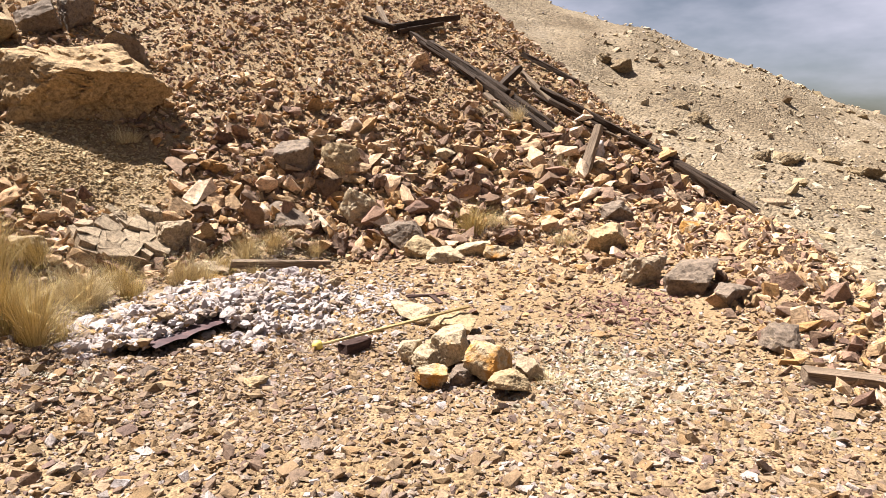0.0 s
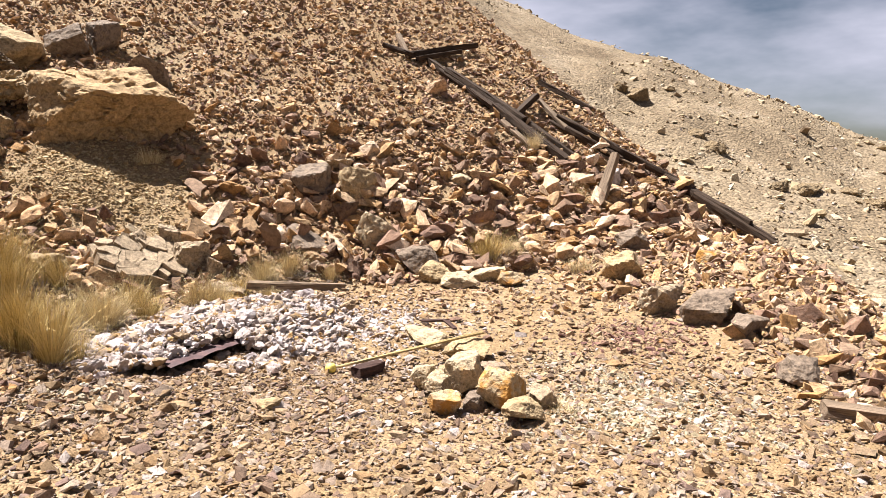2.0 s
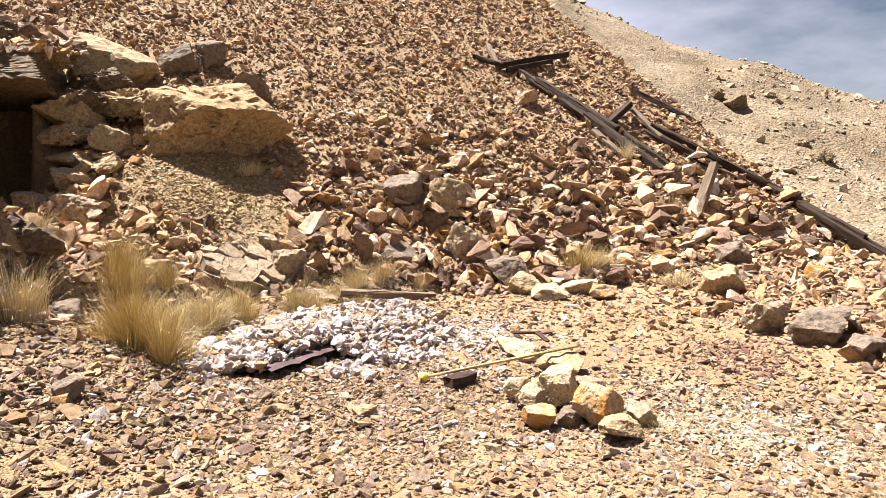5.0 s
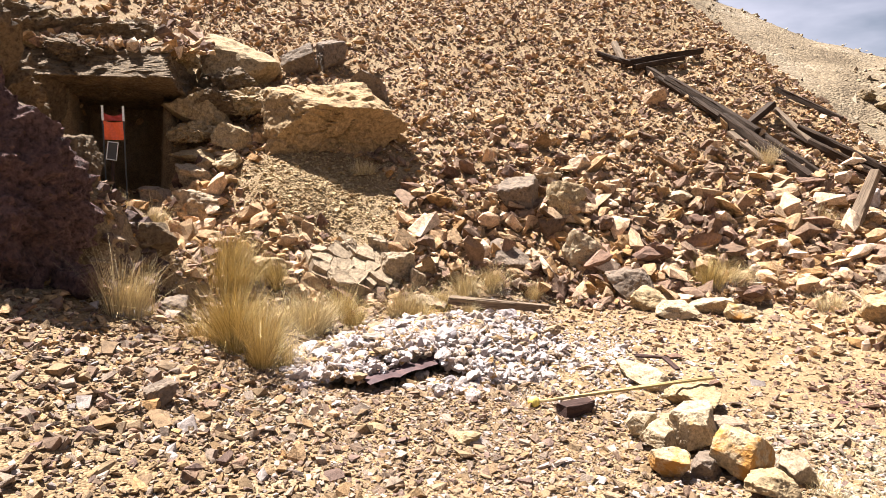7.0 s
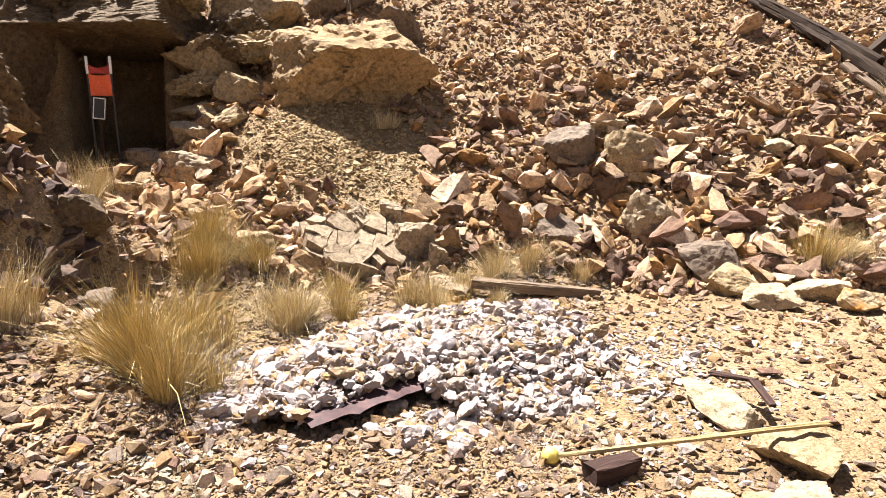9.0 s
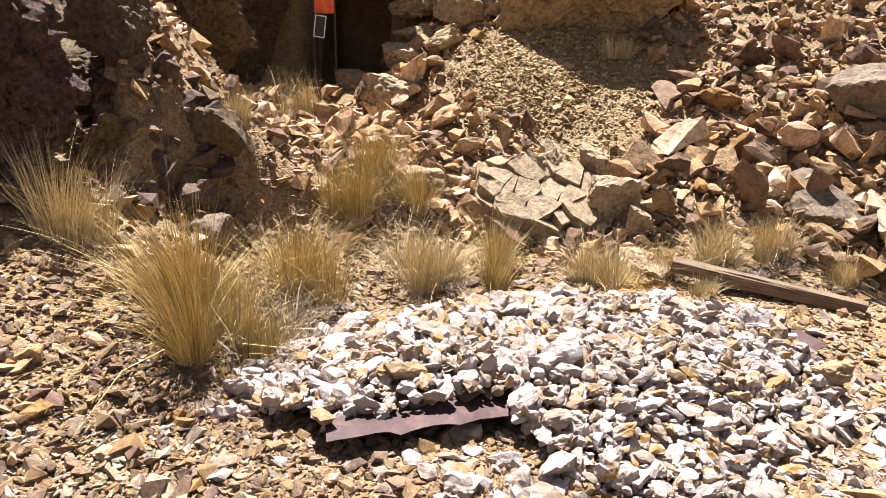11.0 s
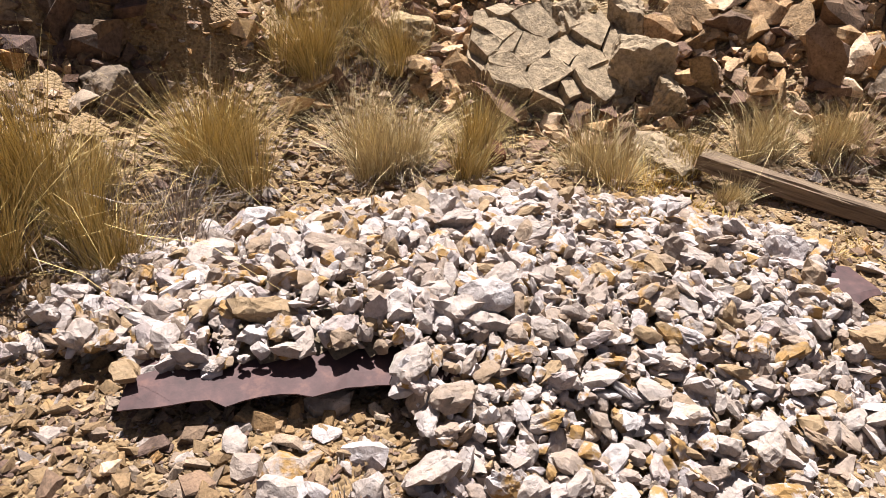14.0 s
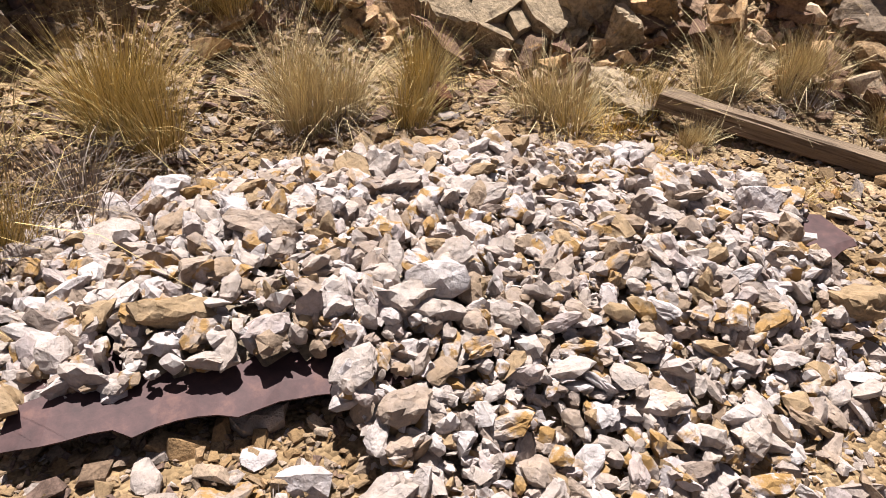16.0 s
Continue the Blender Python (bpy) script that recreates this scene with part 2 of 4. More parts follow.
def value_noise(x, y):
    xi, yi = np.floor(x).astype(int), np.floor(y).astype(int)
    fx, fy = x - xi, y - yi
    fx, fy = fx * fx * (3 - 2 * fx), fy * fy * (3 - 2 * fy)
    a, b = LATTICE[xi % 256, yi % 256], LATTICE[(xi + 1) % 256, yi % 256]
    c, d = LATTICE[xi % 256, (yi + 1) % 256], LATTICE[(xi + 1) % 256, (yi + 1) % 256]
    return a + (b - a) * fx + (c - a) * fy + (a - b - c + d) * fx * fy - 0.5


def fractal(x, y, octaves=4):
    total, amp = 0, 1.0
    for i in range(octaves):
        total = total + amp * value_noise(x * 2 ** i + 17.3 * i, y * 2 ** i + 5.1 * i)
        amp *= 0.5
    return total


def soft(v, k):
    return np.logaddexp(0, v / k) * k


def step(a, b, v):
    t = np.clip((v - a) / (b - a), 0, 1)
    return t * t * (3 - 2 * t)


def crest(y):
    """Where the dump's edge runs: the x of its brink at each y."""
    return np.where(y < 12.9, 4.6 + (y - 6.9) * 0.317, 6.5 - (y - 12.9) * 0.62)


def uphill(x, y):
    """Metres into the slope from its foot."""
    return -0.427 * x + 0.904 * y - 9.25


def adit_frame(x, y):
    """Along the adit's line into the hill, and across it, from the middle of its mouth."""
    dx, dy = x + 8.55, y - 9.3
    return -0.62 * dx + 0.785 * dy, 0.785 * dx + 0.62 * dy


def land(x, y, rough=True):
    x, y = np.asarray(x, float), np.asarray(y, float)
    r = np.hypot(x, y)
    d = uphill(x, y)
    bench = -0.42 + 0.13 * np.minimum(soft(4.9 - y, 0.3), 5.4) + 0.33 * np.minimum(soft(-2.3 - 1.6 * step(4.8, 6.4, y) - x, 0.2), 5) * (1 - step(-0.3, 1.4, d))
    near = bench + 0.6 * np.minimum(soft(d, 0.25), 40)
    near = near + 0.3 * step(1.9, 4.2, x + 0.3 * np.clip(y - 7, 0, 4)) * step(3.0, 7.0, y) * (1 - step(11, 14, y))
    # swelling earth mound below the great boulder, and the bank beside the adit
    near = near + 0.3 * np.exp(-(((x + 5.7) / 1.1) ** 2 + ((y - 9.6) / 1.0) ** 2))
    # low swell of the bench in front of the heap
    near = near + 0.16 * np.exp(-(((x + 1.95) / 0.75) ** 2 + ((y - 5.35) / 0.95) ** 2))
    # cut bank between the purple boulder and the adit: steep in front, easy behind
    near = near + np.clip(0.75 + (-5.1 - x) * 0.42, 0, 1.8) * step(-4.85, -5.25, x) * step(5.25, 5.5, y + 0.25 * (x + 5.2)) * (1 - step(5.8, 7.4, y))
    # bay of the adit: level floor, steep back
    u, v = adit_frame(x, y)
    bay = step(1.9, 1.05, np.abs(v + 0.5)) * step(-2.4, -0.9, u) * step(0.75, 0.5, u)
    drift = step(0.72, 0.62, np.abs(v)) * step(0.3, 0.5, u) * step(2.7, 2.5, u)
    bay = np.maximum(bay, drift)
    near = near + 1.1 * step(0.55, 0.85, u) * step(0.95, 0.55, v) * step(-2.8, -1.6, v) * step(4.5, 1.2, u)
    near = near + (0.7 - near) * bay * (near > 0.7)
    near = near - 0.8 * soft(x - crest(y), 0.25)
    if rough:
        near = near + 0.05 * fractal(x * 1.1, y * 1.1, 3) + (0.10 * fractal(x * 0.9 + 9, y * 0.9, 4) + 0.04 * fractal(x * 4, y * 4, 2)) * step(0, 1.5, d)
    near = np.maximum(near, -16)
    near = near - 0.10 * np.maximum(r - 30, 0) * (y < 4)
    az = np.degrees(np.arctan2(x, y))
    top = np.clip(11.8 - 0.36 * (az - 2.2), 0.0 - 0.1 * np.maximum(az - 34, 0), 16) + 0.9 * fractal(az * 0.13, az * 0 + 3, 3)
    ahead = step(-80, -40, az) * step(120, 60, az)
    lift = -17 + (top + 17) * step(20, 110, r) ** 0.62
    far = r * np.tan(np.radians(lift)) + 1.67 + 1.6 * fractal(x * 0.09, y * 0.09, 5) * step(25, 60, r)
    far = np.where(r > 110, 1.67 + 110 * np.tan(np.radians(top)) - 0.12 * (r - 110), far)
    far = np.maximum(far, -60)
    far = -60 + (far + 60) * ahead
    return np.where(r > 22, np.maximum(near, far), near)


def link_mesh(name, verts, faces, mats, parent=None, smooth=False, slots=None):
    me = bpy.data.meshes.new(name)
    verts, faces = np.asarray(verts, np.float32), np.asarray(faces, np.int32)
    k = faces.shape[1]
    me.vertices.add(len(verts))
    me.vertices.foreach_set("co", verts.ravel())
    me.loops.add(faces.size)
    me.loops.foreach_set("vertex_index", faces.ravel())
    me.polygons.add(len(faces))
    me.polygons.foreach_set("loop_start", np.arange(0, faces.size, k, dtype=np.int32))
    if slots is not None:
        me.polygons.foreach_set("material_index", np.asarray(slots, np.int32))
    me.polygons.foreach_set("use_smooth", np.full(len(faces), smooth))
    for m in mats if isinstance(mats, (list, tuple)) else [mats]:
        me.materials.append(m)
    me.update(calc_edges=True)
    ob = new(name, me)
    ob.parent = parent
    return ob


def part(name, bm, material, parent, label=""):
    me = bpy.data.meshes.new(name)
    bm.to_mesh(me)
    bm.free()
    me.materials.append(material)
    ob = new(name, me)
    ob.parent = parent
    return tagged(ob, label)


# one sheet of ground, finest near the walk and out to the horizon
angles = np.radians(np.concatenate([np.arange(-112, 46, 0.5), np.arange(46, 248, 2.5)]))
radii = np.concatenate([[0.0], np.geomspace(0.25, 26, 340), np.geomspace(27, 130, 110), np.geomspace(140, 3200, 24)])
aa, rr = np.meshgrid(angles, radii)
gx, gy = rr * np.sin(aa) - 0.3, rr * np.cos(aa) + 0.6
gz = land(gx, gy)
na, nr = len(angles), len(radii)
ii, jj = np.meshgrid(np.arange(nr - 1), np.arange(na), indexing="ij")
j2 = (jj + 1) % na
quads = np.stack([ii * na + jj, ii * na + j2, (ii + 1) * na + j2, (ii + 1) * na + jj], -1).reshape(-1, 4)[:, ::-1]
ground = link_mesh("ground", np.stack([gx, gy, gz], -1).reshape(-1, 3), quads, [mat_soil, mat_hill], smooth=True, slots=(radii[:-1] > 24).repeat(na))
tagged(ground, "tan gravelly mine bench below a desert hillside", "ground", kind="structure")


# ---- rocks ----
def hull(points):
    bm = bmesh.new()
    for c in points:
        bm.verts.new(c)
    res = bmesh.ops.convex_hull(bm, input=bm.verts)
    loose = [v for v in bm.verts if not v.link_faces]
    bmesh.ops.delete(bm, geom=loose, context="VERTS")
    bmesh.ops.triangulate(bm, faces=bm.faces)
    bm.verts.index_update()
    vs = np.array([v.co[:] for v in bm.verts])
    fs = np.array([[v.index for v in f.verts] for f in bm.faces])
    bm.free()
    return vs, fs


def shard(seed, shape):
    """A flat broken chip about one across."""
    rng = np.random.RandomState(seed)
    box = np.array([(i, j, k) for i in (-1, 1) for j in (-1, 1) for k in (-1, 1)], float)
    pts = box * 0.68 + rng.uniform(-0.42, 0.42, (8, 3))
    pts *= np.array(shape) * rng.uniform(0.8, 1.2, 3)
    return hull(pts * 0.5)


def crag(seed, shape, fine=2, cuts=9, rough=0.06):
    """A broken stone about one across: split along random planes, with chipped faces and edges."""
    rng = np.random.RandomState(seed)
    bm = bmesh.new()
    bmesh.ops.create_icosphere(bm, subdivisions=fine, radius=1)
    bm.verts.index_update()
    way = np.array([v.co[:] for v in bm.verts])
    faces = np.array([[v.index for v in f.verts] for f in bm.faces])
    bm.free()
    way = way + rng.normal(0, 0.22 / fine, way.shape)
    way /= np.linalg.norm(way, axis=1)[:, None]
    normals = rng.normal(size=(cuts, 3))
    normals /= np.linalg.norm(normals, axis=1)[:, None]
    reach = rng.uniform(0.45, 0.95, cuts)
    facing = way @ normals.T
    r = np.minimum(np.where(facing > 0.05, reach / np.maximum(facing, 0.05), 9).min(1), 1.25)
    ripple = np.array([noise.noise(Vector(w * 2.1) + Vector((seed * 1.7, 0, 0))) + 0.5 * noise.noise(Vector(w * 4.6) + Vector((0, seed * 2.3, 0))) for w in way])
    pts = way * (r * (1 + rough * 1.6 * ripple + rng.normal(0, rough * 0.35, len(way))))[:, None]
    pts -= (pts.max(0) + pts.min(0)) / 2
    return pts / (pts.max(0) - pts.min(0)) * np.array(shape), faces


def chip(seed, shape, points=11, levels=1, rough=0.025):
    """A sharp-edged broken stone about one across: a random hull whose faces are split and chipped."""
    rng = np.random.RandomState(seed)
    pts = rng.normal(size=(points, 3))
    pts = pts / np.abs(pts).max(1)[:, None] * rng.uniform(0.6, 1.0, (points, 1))
    vs, fs = hull(pts * np.array(shape) * 0.55)
    for level in range(levels):
        mids, vs, out = {}, [v for v in vs], []
        for a, b, c in fs:
            m = []
            for i, j in ((a, b), (b, c), (c, a)):
                key = (min(i, j), max(i, j))
                if key not in mids:
                    mids[key] = len(vs)
                    vs.append((vs[i] + vs[j]) / 2 + rng.normal(0, rough / (1 + level), 3))
                m.append(mids[key])
            out += [(a, m[0], m[2]), (m[0], b, m[1]), (m[2], m[1], c), (m[0], m[1], m[2])]
        fs = np.array(out)
    return np.array(vs), fs


SHAPES = [(1.1, 0.8, 0.6), (1.2, 0.7, 0.45), (1, 0.9, 0.7), (1.3, 0.6, 0.5), (1, 1, 0.4), (1.1, 0.75, 0.75), (1.4, 0.8, 0.35), (0.9, 0.8, 0.8), (1.15, 0.65, 0.55), (1.2, 0.9, 0.5), (1.35, 0.7, 0.42), (1.05, 0.85, 0.5)]
FLAKES = [shard(40 + i, s) for i, s in enumerate([(1.2, 0.8, 0.3), (1, 0.9, 0.35), (1.3, 0.6, 0.3), (1, 0.7, 0.45), (1.1, 1, 0.25), (1.2, 0.7, 0.5), (0.9, 0.8, 0.6), (1.4, 0.7, 0.3), (1.5, 0.6, 0.35), (1.1, 0.7, 0.4), (1, 0.95, 0.3), (1.2, 0.6, 0.45)])]
BITS = [chip(70 + i, s, 9, 0) for i, s in enumerate(SHAPES)]
BLOCKS = [chip(10 + i, s) if i % 3 else crag(10 + i, s, 2, 7, 0.07) for i, s in enumerate(SHAPES)]
LUMPS = [crag(170 + i, s, 2, 6 + i % 4, 0.08) for i, s in enumerate(SHAPES)]
ROUGH_BLOCKS = [chip(220 + i, s, 12, 2, 0.022) if i % 3 else crag(220 + i, s, 3, 8, 0.06) for i, s in enumerate(SHAPES + SHAPES[:6])]
ROUGH_LUMPS = [crag(260 + i, s, 3, 7 + i % 4, 0.1) for i, s in enumerate(SHAPES + SHAPES[:6])]


def turns(rng, count, tumble):
    """Random turns: any heading, and a tilt of up to about tumble radians."""
    h, a, b = rng.uniform(0, 2 * np.pi, count), rng.normal(0, tumble, count), rng.normal(0, tumble, count)
    ch, sh, ca, sa, cb, sb = np.cos(h), np.sin(h), np.cos(a), np.sin(a), np.cos(b), np.sin(b)
    o, e = np.zeros(count), np.ones(count)
    rz = np.stack([ch, -sh, o, sh, ch, o, o, o, e], -1).reshape(-1, 3, 3)
    rx = np.stack([e, o, o, o, ca, -sa, o, sa, ca], -1).reshape(-1, 3, 3)
    ry = np.stack([cb, o, sb, o, e, o, -sb, o, cb], -1).reshape(-1, 3, 3)
    return ry @ rx @ rz


def strew(name, kinds, where, sizes, tumble, mat, seed):
    """Many stones joined in one mesh."""
    rng = np.random.RandomState(seed)
    pick, rot = rng.randint(0, len(kinds), len(where)), turns(rng, len(where), tumble)
    vs, fs, base = [], [], 0
    for k, (kv, kf) in enumerate(kinds):
        sel = np.nonzero(pick == k)[0]
        pts = np.einsum("nij,vj->nvi", rot[sel] * sizes[sel][:, None, None], kv) + where[sel][:, None, :]
        vs.append(pts.reshape(-1, 3))
        fs.append((kf[None] + (base + np.arange(len(sel)) * len(kv))[:, None, None]).reshape(-1, 3))
        base += len(sel) * len(kv)
    return link_mesh(name, np.concatenate(vs), np.concatenate(fs), mat)


def shared_meshes(name, kinds, mat):
    out = []
    for kv, kf in kinds:
        ob = link_mesh(name, kv, kf, mat)
        out.append(ob.data)
        bpy.data.objects.remove(ob)
    return out


def set_stone(name, me, at, size, rot, label, category, group):
    ob = new(name, me)
    ob.matrix_world = Matrix.Translation(at) @ Matrix([list(r) for r in rot]).to_4x4() @ Matrix.Diagonal((*size, 1))
    return tagged(ob, label, category, group)


def boulder(name, at, size, heading, mat, label, seed, cuts=7, lumps=0.05, tilt=(0, 0), fine=3, sink=0.25, category="rock", group="", sharp=True, cracks=0.0, grit=1.0, taper=0.0, slant=0.0):
    """One larger rock: a block split along random planes, then roughened; at: its footing, size: full extents."""
    rng = np.random.RandomState(seed)
    bm = bmesh.new()
    bmesh.ops.create_icosphere(bm, subdivisions=fine + 1, radius=1)
    way = np.array([v.co[:] for v in bm.verts])
    normals = np.concatenate([np.vstack([np.eye(3), -np.eye(3)]) + rng.normal(0, 0.36, (6, 3)), rng.normal(size=(cuts, 3))])
    normals /= np.linalg.norm(normals, axis=1)[:, None]
    reach = np.concatenate([rng.uniform(0.72, 0.95, 6), rng.uniform(0.86, 1.08, cuts)])
    facing = way @ normals.T
    r = np.where(facing > 0.05, reach / np.maximum(facing, 0.05), 9).min(1)
    pts = way * r[:, None]
    pts -= (pts.max(0) + pts.min(0)) / 2
    pts *= np.array(size) / (pts.max(0) - pts.min(0))
    pts[:, :2] *= 1 - taper * (pts[:, 2:] / size[2] + 0.5)
    pts[:, 2] -= slant * size[2] * np.clip(pts[:, 2] / size[2] + 0.15, 0, 1) * (0.5 - pts[:, 1] / size[1])
    big = max(size)
    for v, c in zip(bm.verts, pts):
        c = Vector(c)
        q = c * (2.4 / big) + Vector((seed * 3.1, 0, 0))
        push = 0.8 * noise.fractal(q * 2.2 * grit, 0.75, 2.2, 5) + 0.5 * abs(noise.noise(q * 6 * grit)) - 0.25
        if cracks:
            push -= cracks * max(0.0, 1 - abs(noise.noise(q * 1.7)) * 14) + cracks * max(0.0, 1 - abs(noise.noise(q * 2.3 + Vector((9, 4, 2)))) * 12)
        v.co = c + c.normalized() * push * lumps * big
    ob = part(name, bm, mat, None)
    for poly in ob.data.polygons:
        poly.use_smooth = not sharp
    ob.matrix_world = pose(at[0], at[1], at[2] + size[2] * (0.5 - sink), tilt[0], tilt[1], heading)
    return tagged(ob, label, category, group)

# ---- rubble of the slope ----
def slope_spots(count, seed, low, high, right=6.6, left=-12.0, mound=True, power=1.25):
    rs = np.random.RandomState(seed)
    x, d = rs.uniform(left, right, count), low + (high - low) * rs.rand(count) ** power
    y = (d + 9.25 + 0.427 * x) / 0.904
    u, v = adit_frame(x, y)
    keep = (x < crest(y) + 0.4) & ~((v > -1.6) & (v < 0.8) & (u > -1.6) & (u < 1.5))
    keep &= ~((np.abs(x + 2.1) < 1.0) & (np.abs(y - 8.85) < 0.5))
    if mound:
        keep &= ~(((x + 5.3) / 1.45) ** 2 + ((y - 10.0) / 1.3) ** 2 < rs.uniform(0.7, 1.25, count))
    return x[keep], y[keep]


# fine stones over the whole slope
x, y = slope_spots(48000, 5, -0.4, 15.0)
size = np.clip(np.random.RandomState(6).lognormal(math.log(0.062), 0.45, len(x)), 0.03, 0.17)
fines = strew("slope_gravel", FLAKES, np.stack([x, y, land(x, y) + size * 0.18], -1), size, 0.7, mat_talus, 8)
tagged(fines, "small brown stones covering the rubble slope", "gravel", kind="stuff")

# crumbling earth and chips of the mound below the great boulder
rs = np.random.RandomState(81)
x, y = rs.normal(-5.35, 0.85, 9000), rs.normal(10.0, 0.75, 9000)
size = np.clip(rs.lognormal(math.log(0.028), 0.5, len(x)), 0.012, 0.11)
crumbs = strew("mound_crumbs", FLAKES, np.stack([x, y, land(x, y) + size * 0.1], -1), size, 0.5, mat_earth, 82)
tagged(crumbs, "crumbled yellow-brown earth of a small mound", "earth", kind="stuff")

# coarser rubble, thickest towards the foot
x, y = slope_spots(24000, 15, -0.3, 13.0, power=1.5)
size = np.clip(np.random.RandomState(16).lognormal(math.log(0.1), 0.55, len(x)), 0.045, 0.4)
size *= 0.6 + 0.62 * np.exp(-((uphill(x, y) - 1.4) / 2.0) ** 2)
spots = np.stack([x, y, land(x, y) + size * np.random.RandomState(18).uniform(0.15, 0.5, len(x))], -1)
for pick, kinds, text in ((size < 0.125, BITS, "small angular brown rubble lying on the slope"), (size >= 0.125, BLOCKS, "loose angular brown rubble lying on the slope")):
    tagged(strew("talus_rubble", kinds, spots[pick], size[pick], 0.5, mat_talus, 17), text, "rubble", kind="stuff")

x, y = slope_spots(5200, 83, 2.5, 13.0, right=-10.0, left=-20.0, power=1.0)
size = np.clip(np.random.RandomState(84).lognormal(math.log(0.12), 0.5, len(x)), 0.06, 0.4)
tagged(strew("talus_rubble", BITS, np.stack([x, y, land(x, y) + size * 0.2], -1), size, 0.7, mat_talus, 85), "angular brown rubble on the hillside over the adit", "rubble", kind="stuff")

# the larger blocks at the slope's foot, each its own
talus_meshes = shared_meshes("rock", ROUGH_BLOCKS, mat_talus_one)
rs = np.random.RandomState(12)
x, y = slope_spots(1400, 13, -0.1, 5.5, left=-4.2, power=1.0)
keep = np.nonzero(rs.rand(len(x)) < np.exp(-((uphill(x, y) - 1.4) / 1.7) ** 2) * ~((np.abs(x + 2.1) < 0.95) & (np.abs(y - 8.85) < 0.6)))[0][:300]
rots = turns(rs, len(keep), 0.55)
for k, i in enumerate(keep):
    s = float(np.clip(rs.lognormal(math.log(0.25), 0.36), 0.14, 0.5))
    set_stone("rock", talus_meshes[rs.randint(len(talus_meshes))], (x[i], y[i], float(land(x[i], y[i])) + s * 0.26), (s, s * rs.uniform(0.8, 1.1), s * rs.uniform(0.8, 1.1)), rots[k],
              "angular brown block lying in the rubble slope", "rock", "blocks in the rubble slope")


# ---- gravel of the bench ----
def bench_spots(count, seed, x0, x1, y0, y1):
    rs = np.random.RandomState(seed)
    x, y = rs.uniform(x0, x1, count), rs.uniform(y0, y1, count)
    edge = np.minimum.reduce([x - x0, x1 - x, y - y0, y1 - y])
    keep = (uphill(x, y) < 0.4) & (x < crest(y) + 1.5) & (edge > rs.uniform(0, 0.9, count) ** 2)
    return x[keep], y[keep]


gx1, gy1 = bench_spots(36000, 21, -4.6, 4.0, 1.2, 6.5)
gx2, gy2 = bench_spots(14000, 22, -6.5, 7.0, 5.5, 12.5)
rs = np.random.RandomState(23)
gx3, gy3 = rs.normal(-0.5, 4.5, 9000), rs.normal(1.0, 4.0, 9000)
keep = (uphill(gx3, gy3) < 0.2) & (gx3 < crest(gy3) + 4)
gx3, gy3 = gx3[keep], gy3[keep]
gx4, gy4 = bench_spots(9000, 26, -5.2, -1.2, 5.6, 9.8)
x, y = np.concatenate([gx1, gx2, gx3, gx4]), np.concatenate([gy1, gy2, gy3, gy4])
size = np.clip(np.random.RandomState(24).lognormal(math.log(0.029), 0.5, len(x)), 0.013, 0.13)
size *= 1 + 0.2 * step(-1.5, -3.5, x)
gravel = strew("gravel", FLAKES, np.stack([x, y, land(x, y) + size * 0.14], -1), size, 0.38, mat_chips, 25)
tagged(gravel, "tan and ochre stone chips strewn over the bench", "gravel", kind="stuff")


def patch(name, count, cx, cy, rx, ry, mid, mat, seed, label, kinds=None, spread=0.45, top=0.12):
    """Loose stones lying thick about one spot and thinning outwards."""
    rs = np.random.RandomState(seed)
    x, y = cx + rs.normal(0, rx, count), cy + rs.normal(0, ry, count)
    size = np.clip(rs.lognormal(math.log(mid), spread, count), 0.012, top)
    ob = strew(name, kinds or FLAKES, np.stack([x, y, land(x, y) + size * 0.12], -1), size, 0.4, mat, seed + 1)
    return tagged(ob, label, "gravel", kind="stuff")


patch("white_chips", 1500, -0.95, 7.35, 0.5, 0.6, 0.03, mat_quartz, 51, "white quartz chips scattered beside the heap")
patch("white_chips", 260, -0.9, 6.9, 0.5, 0.7, 0.06, mat_quartz, 53, "white quartz pieces scattered beside the heap", BLOCKS)
patch("pale_chips", 3000, 1.35, 5.1, 0.55, 0.5, 0.026, mat_pale_chips, 55, "pale bleached chips lying in a bare patch")
patch("pale_chips", 500, -2.65, 4.5, 0.16, 0.16, 0.022, mat_pale_chips, 57, "pale dusty chips lying in a small patch")
patch("red_chips", 1100, 1.9, 7.0, 0.36, 0.36, 0.035, mat_red_chips, 59, "dark red stained stone chips in a patch")
patch("white_chips", 130, -0.5, 4.0, 2.2, 1.5, 0.045, mat_quartz, 61, "single white quartz pieces strewn over the bench")
patch("white_chips", 45, -1.72, 5.62, 0.16, 0.14, 0.085, mat_quartz, 67, "white quartz pieces fallen in front of the sheet", LUMPS, top=0.15)
patch("brown_stones", 900, -3.6, 4.3, 0.75, 0.8, 0.055, mat_talus, 63, "brown stones lying on the bench below the bank", BITS, top=0.2)
patch("brown_stones", 900, 1.2, 8.6, 1.5, 0.8, 0.06, mat_talus, 65, "brown stones rolled out from the slope", BITS, top=0.18)

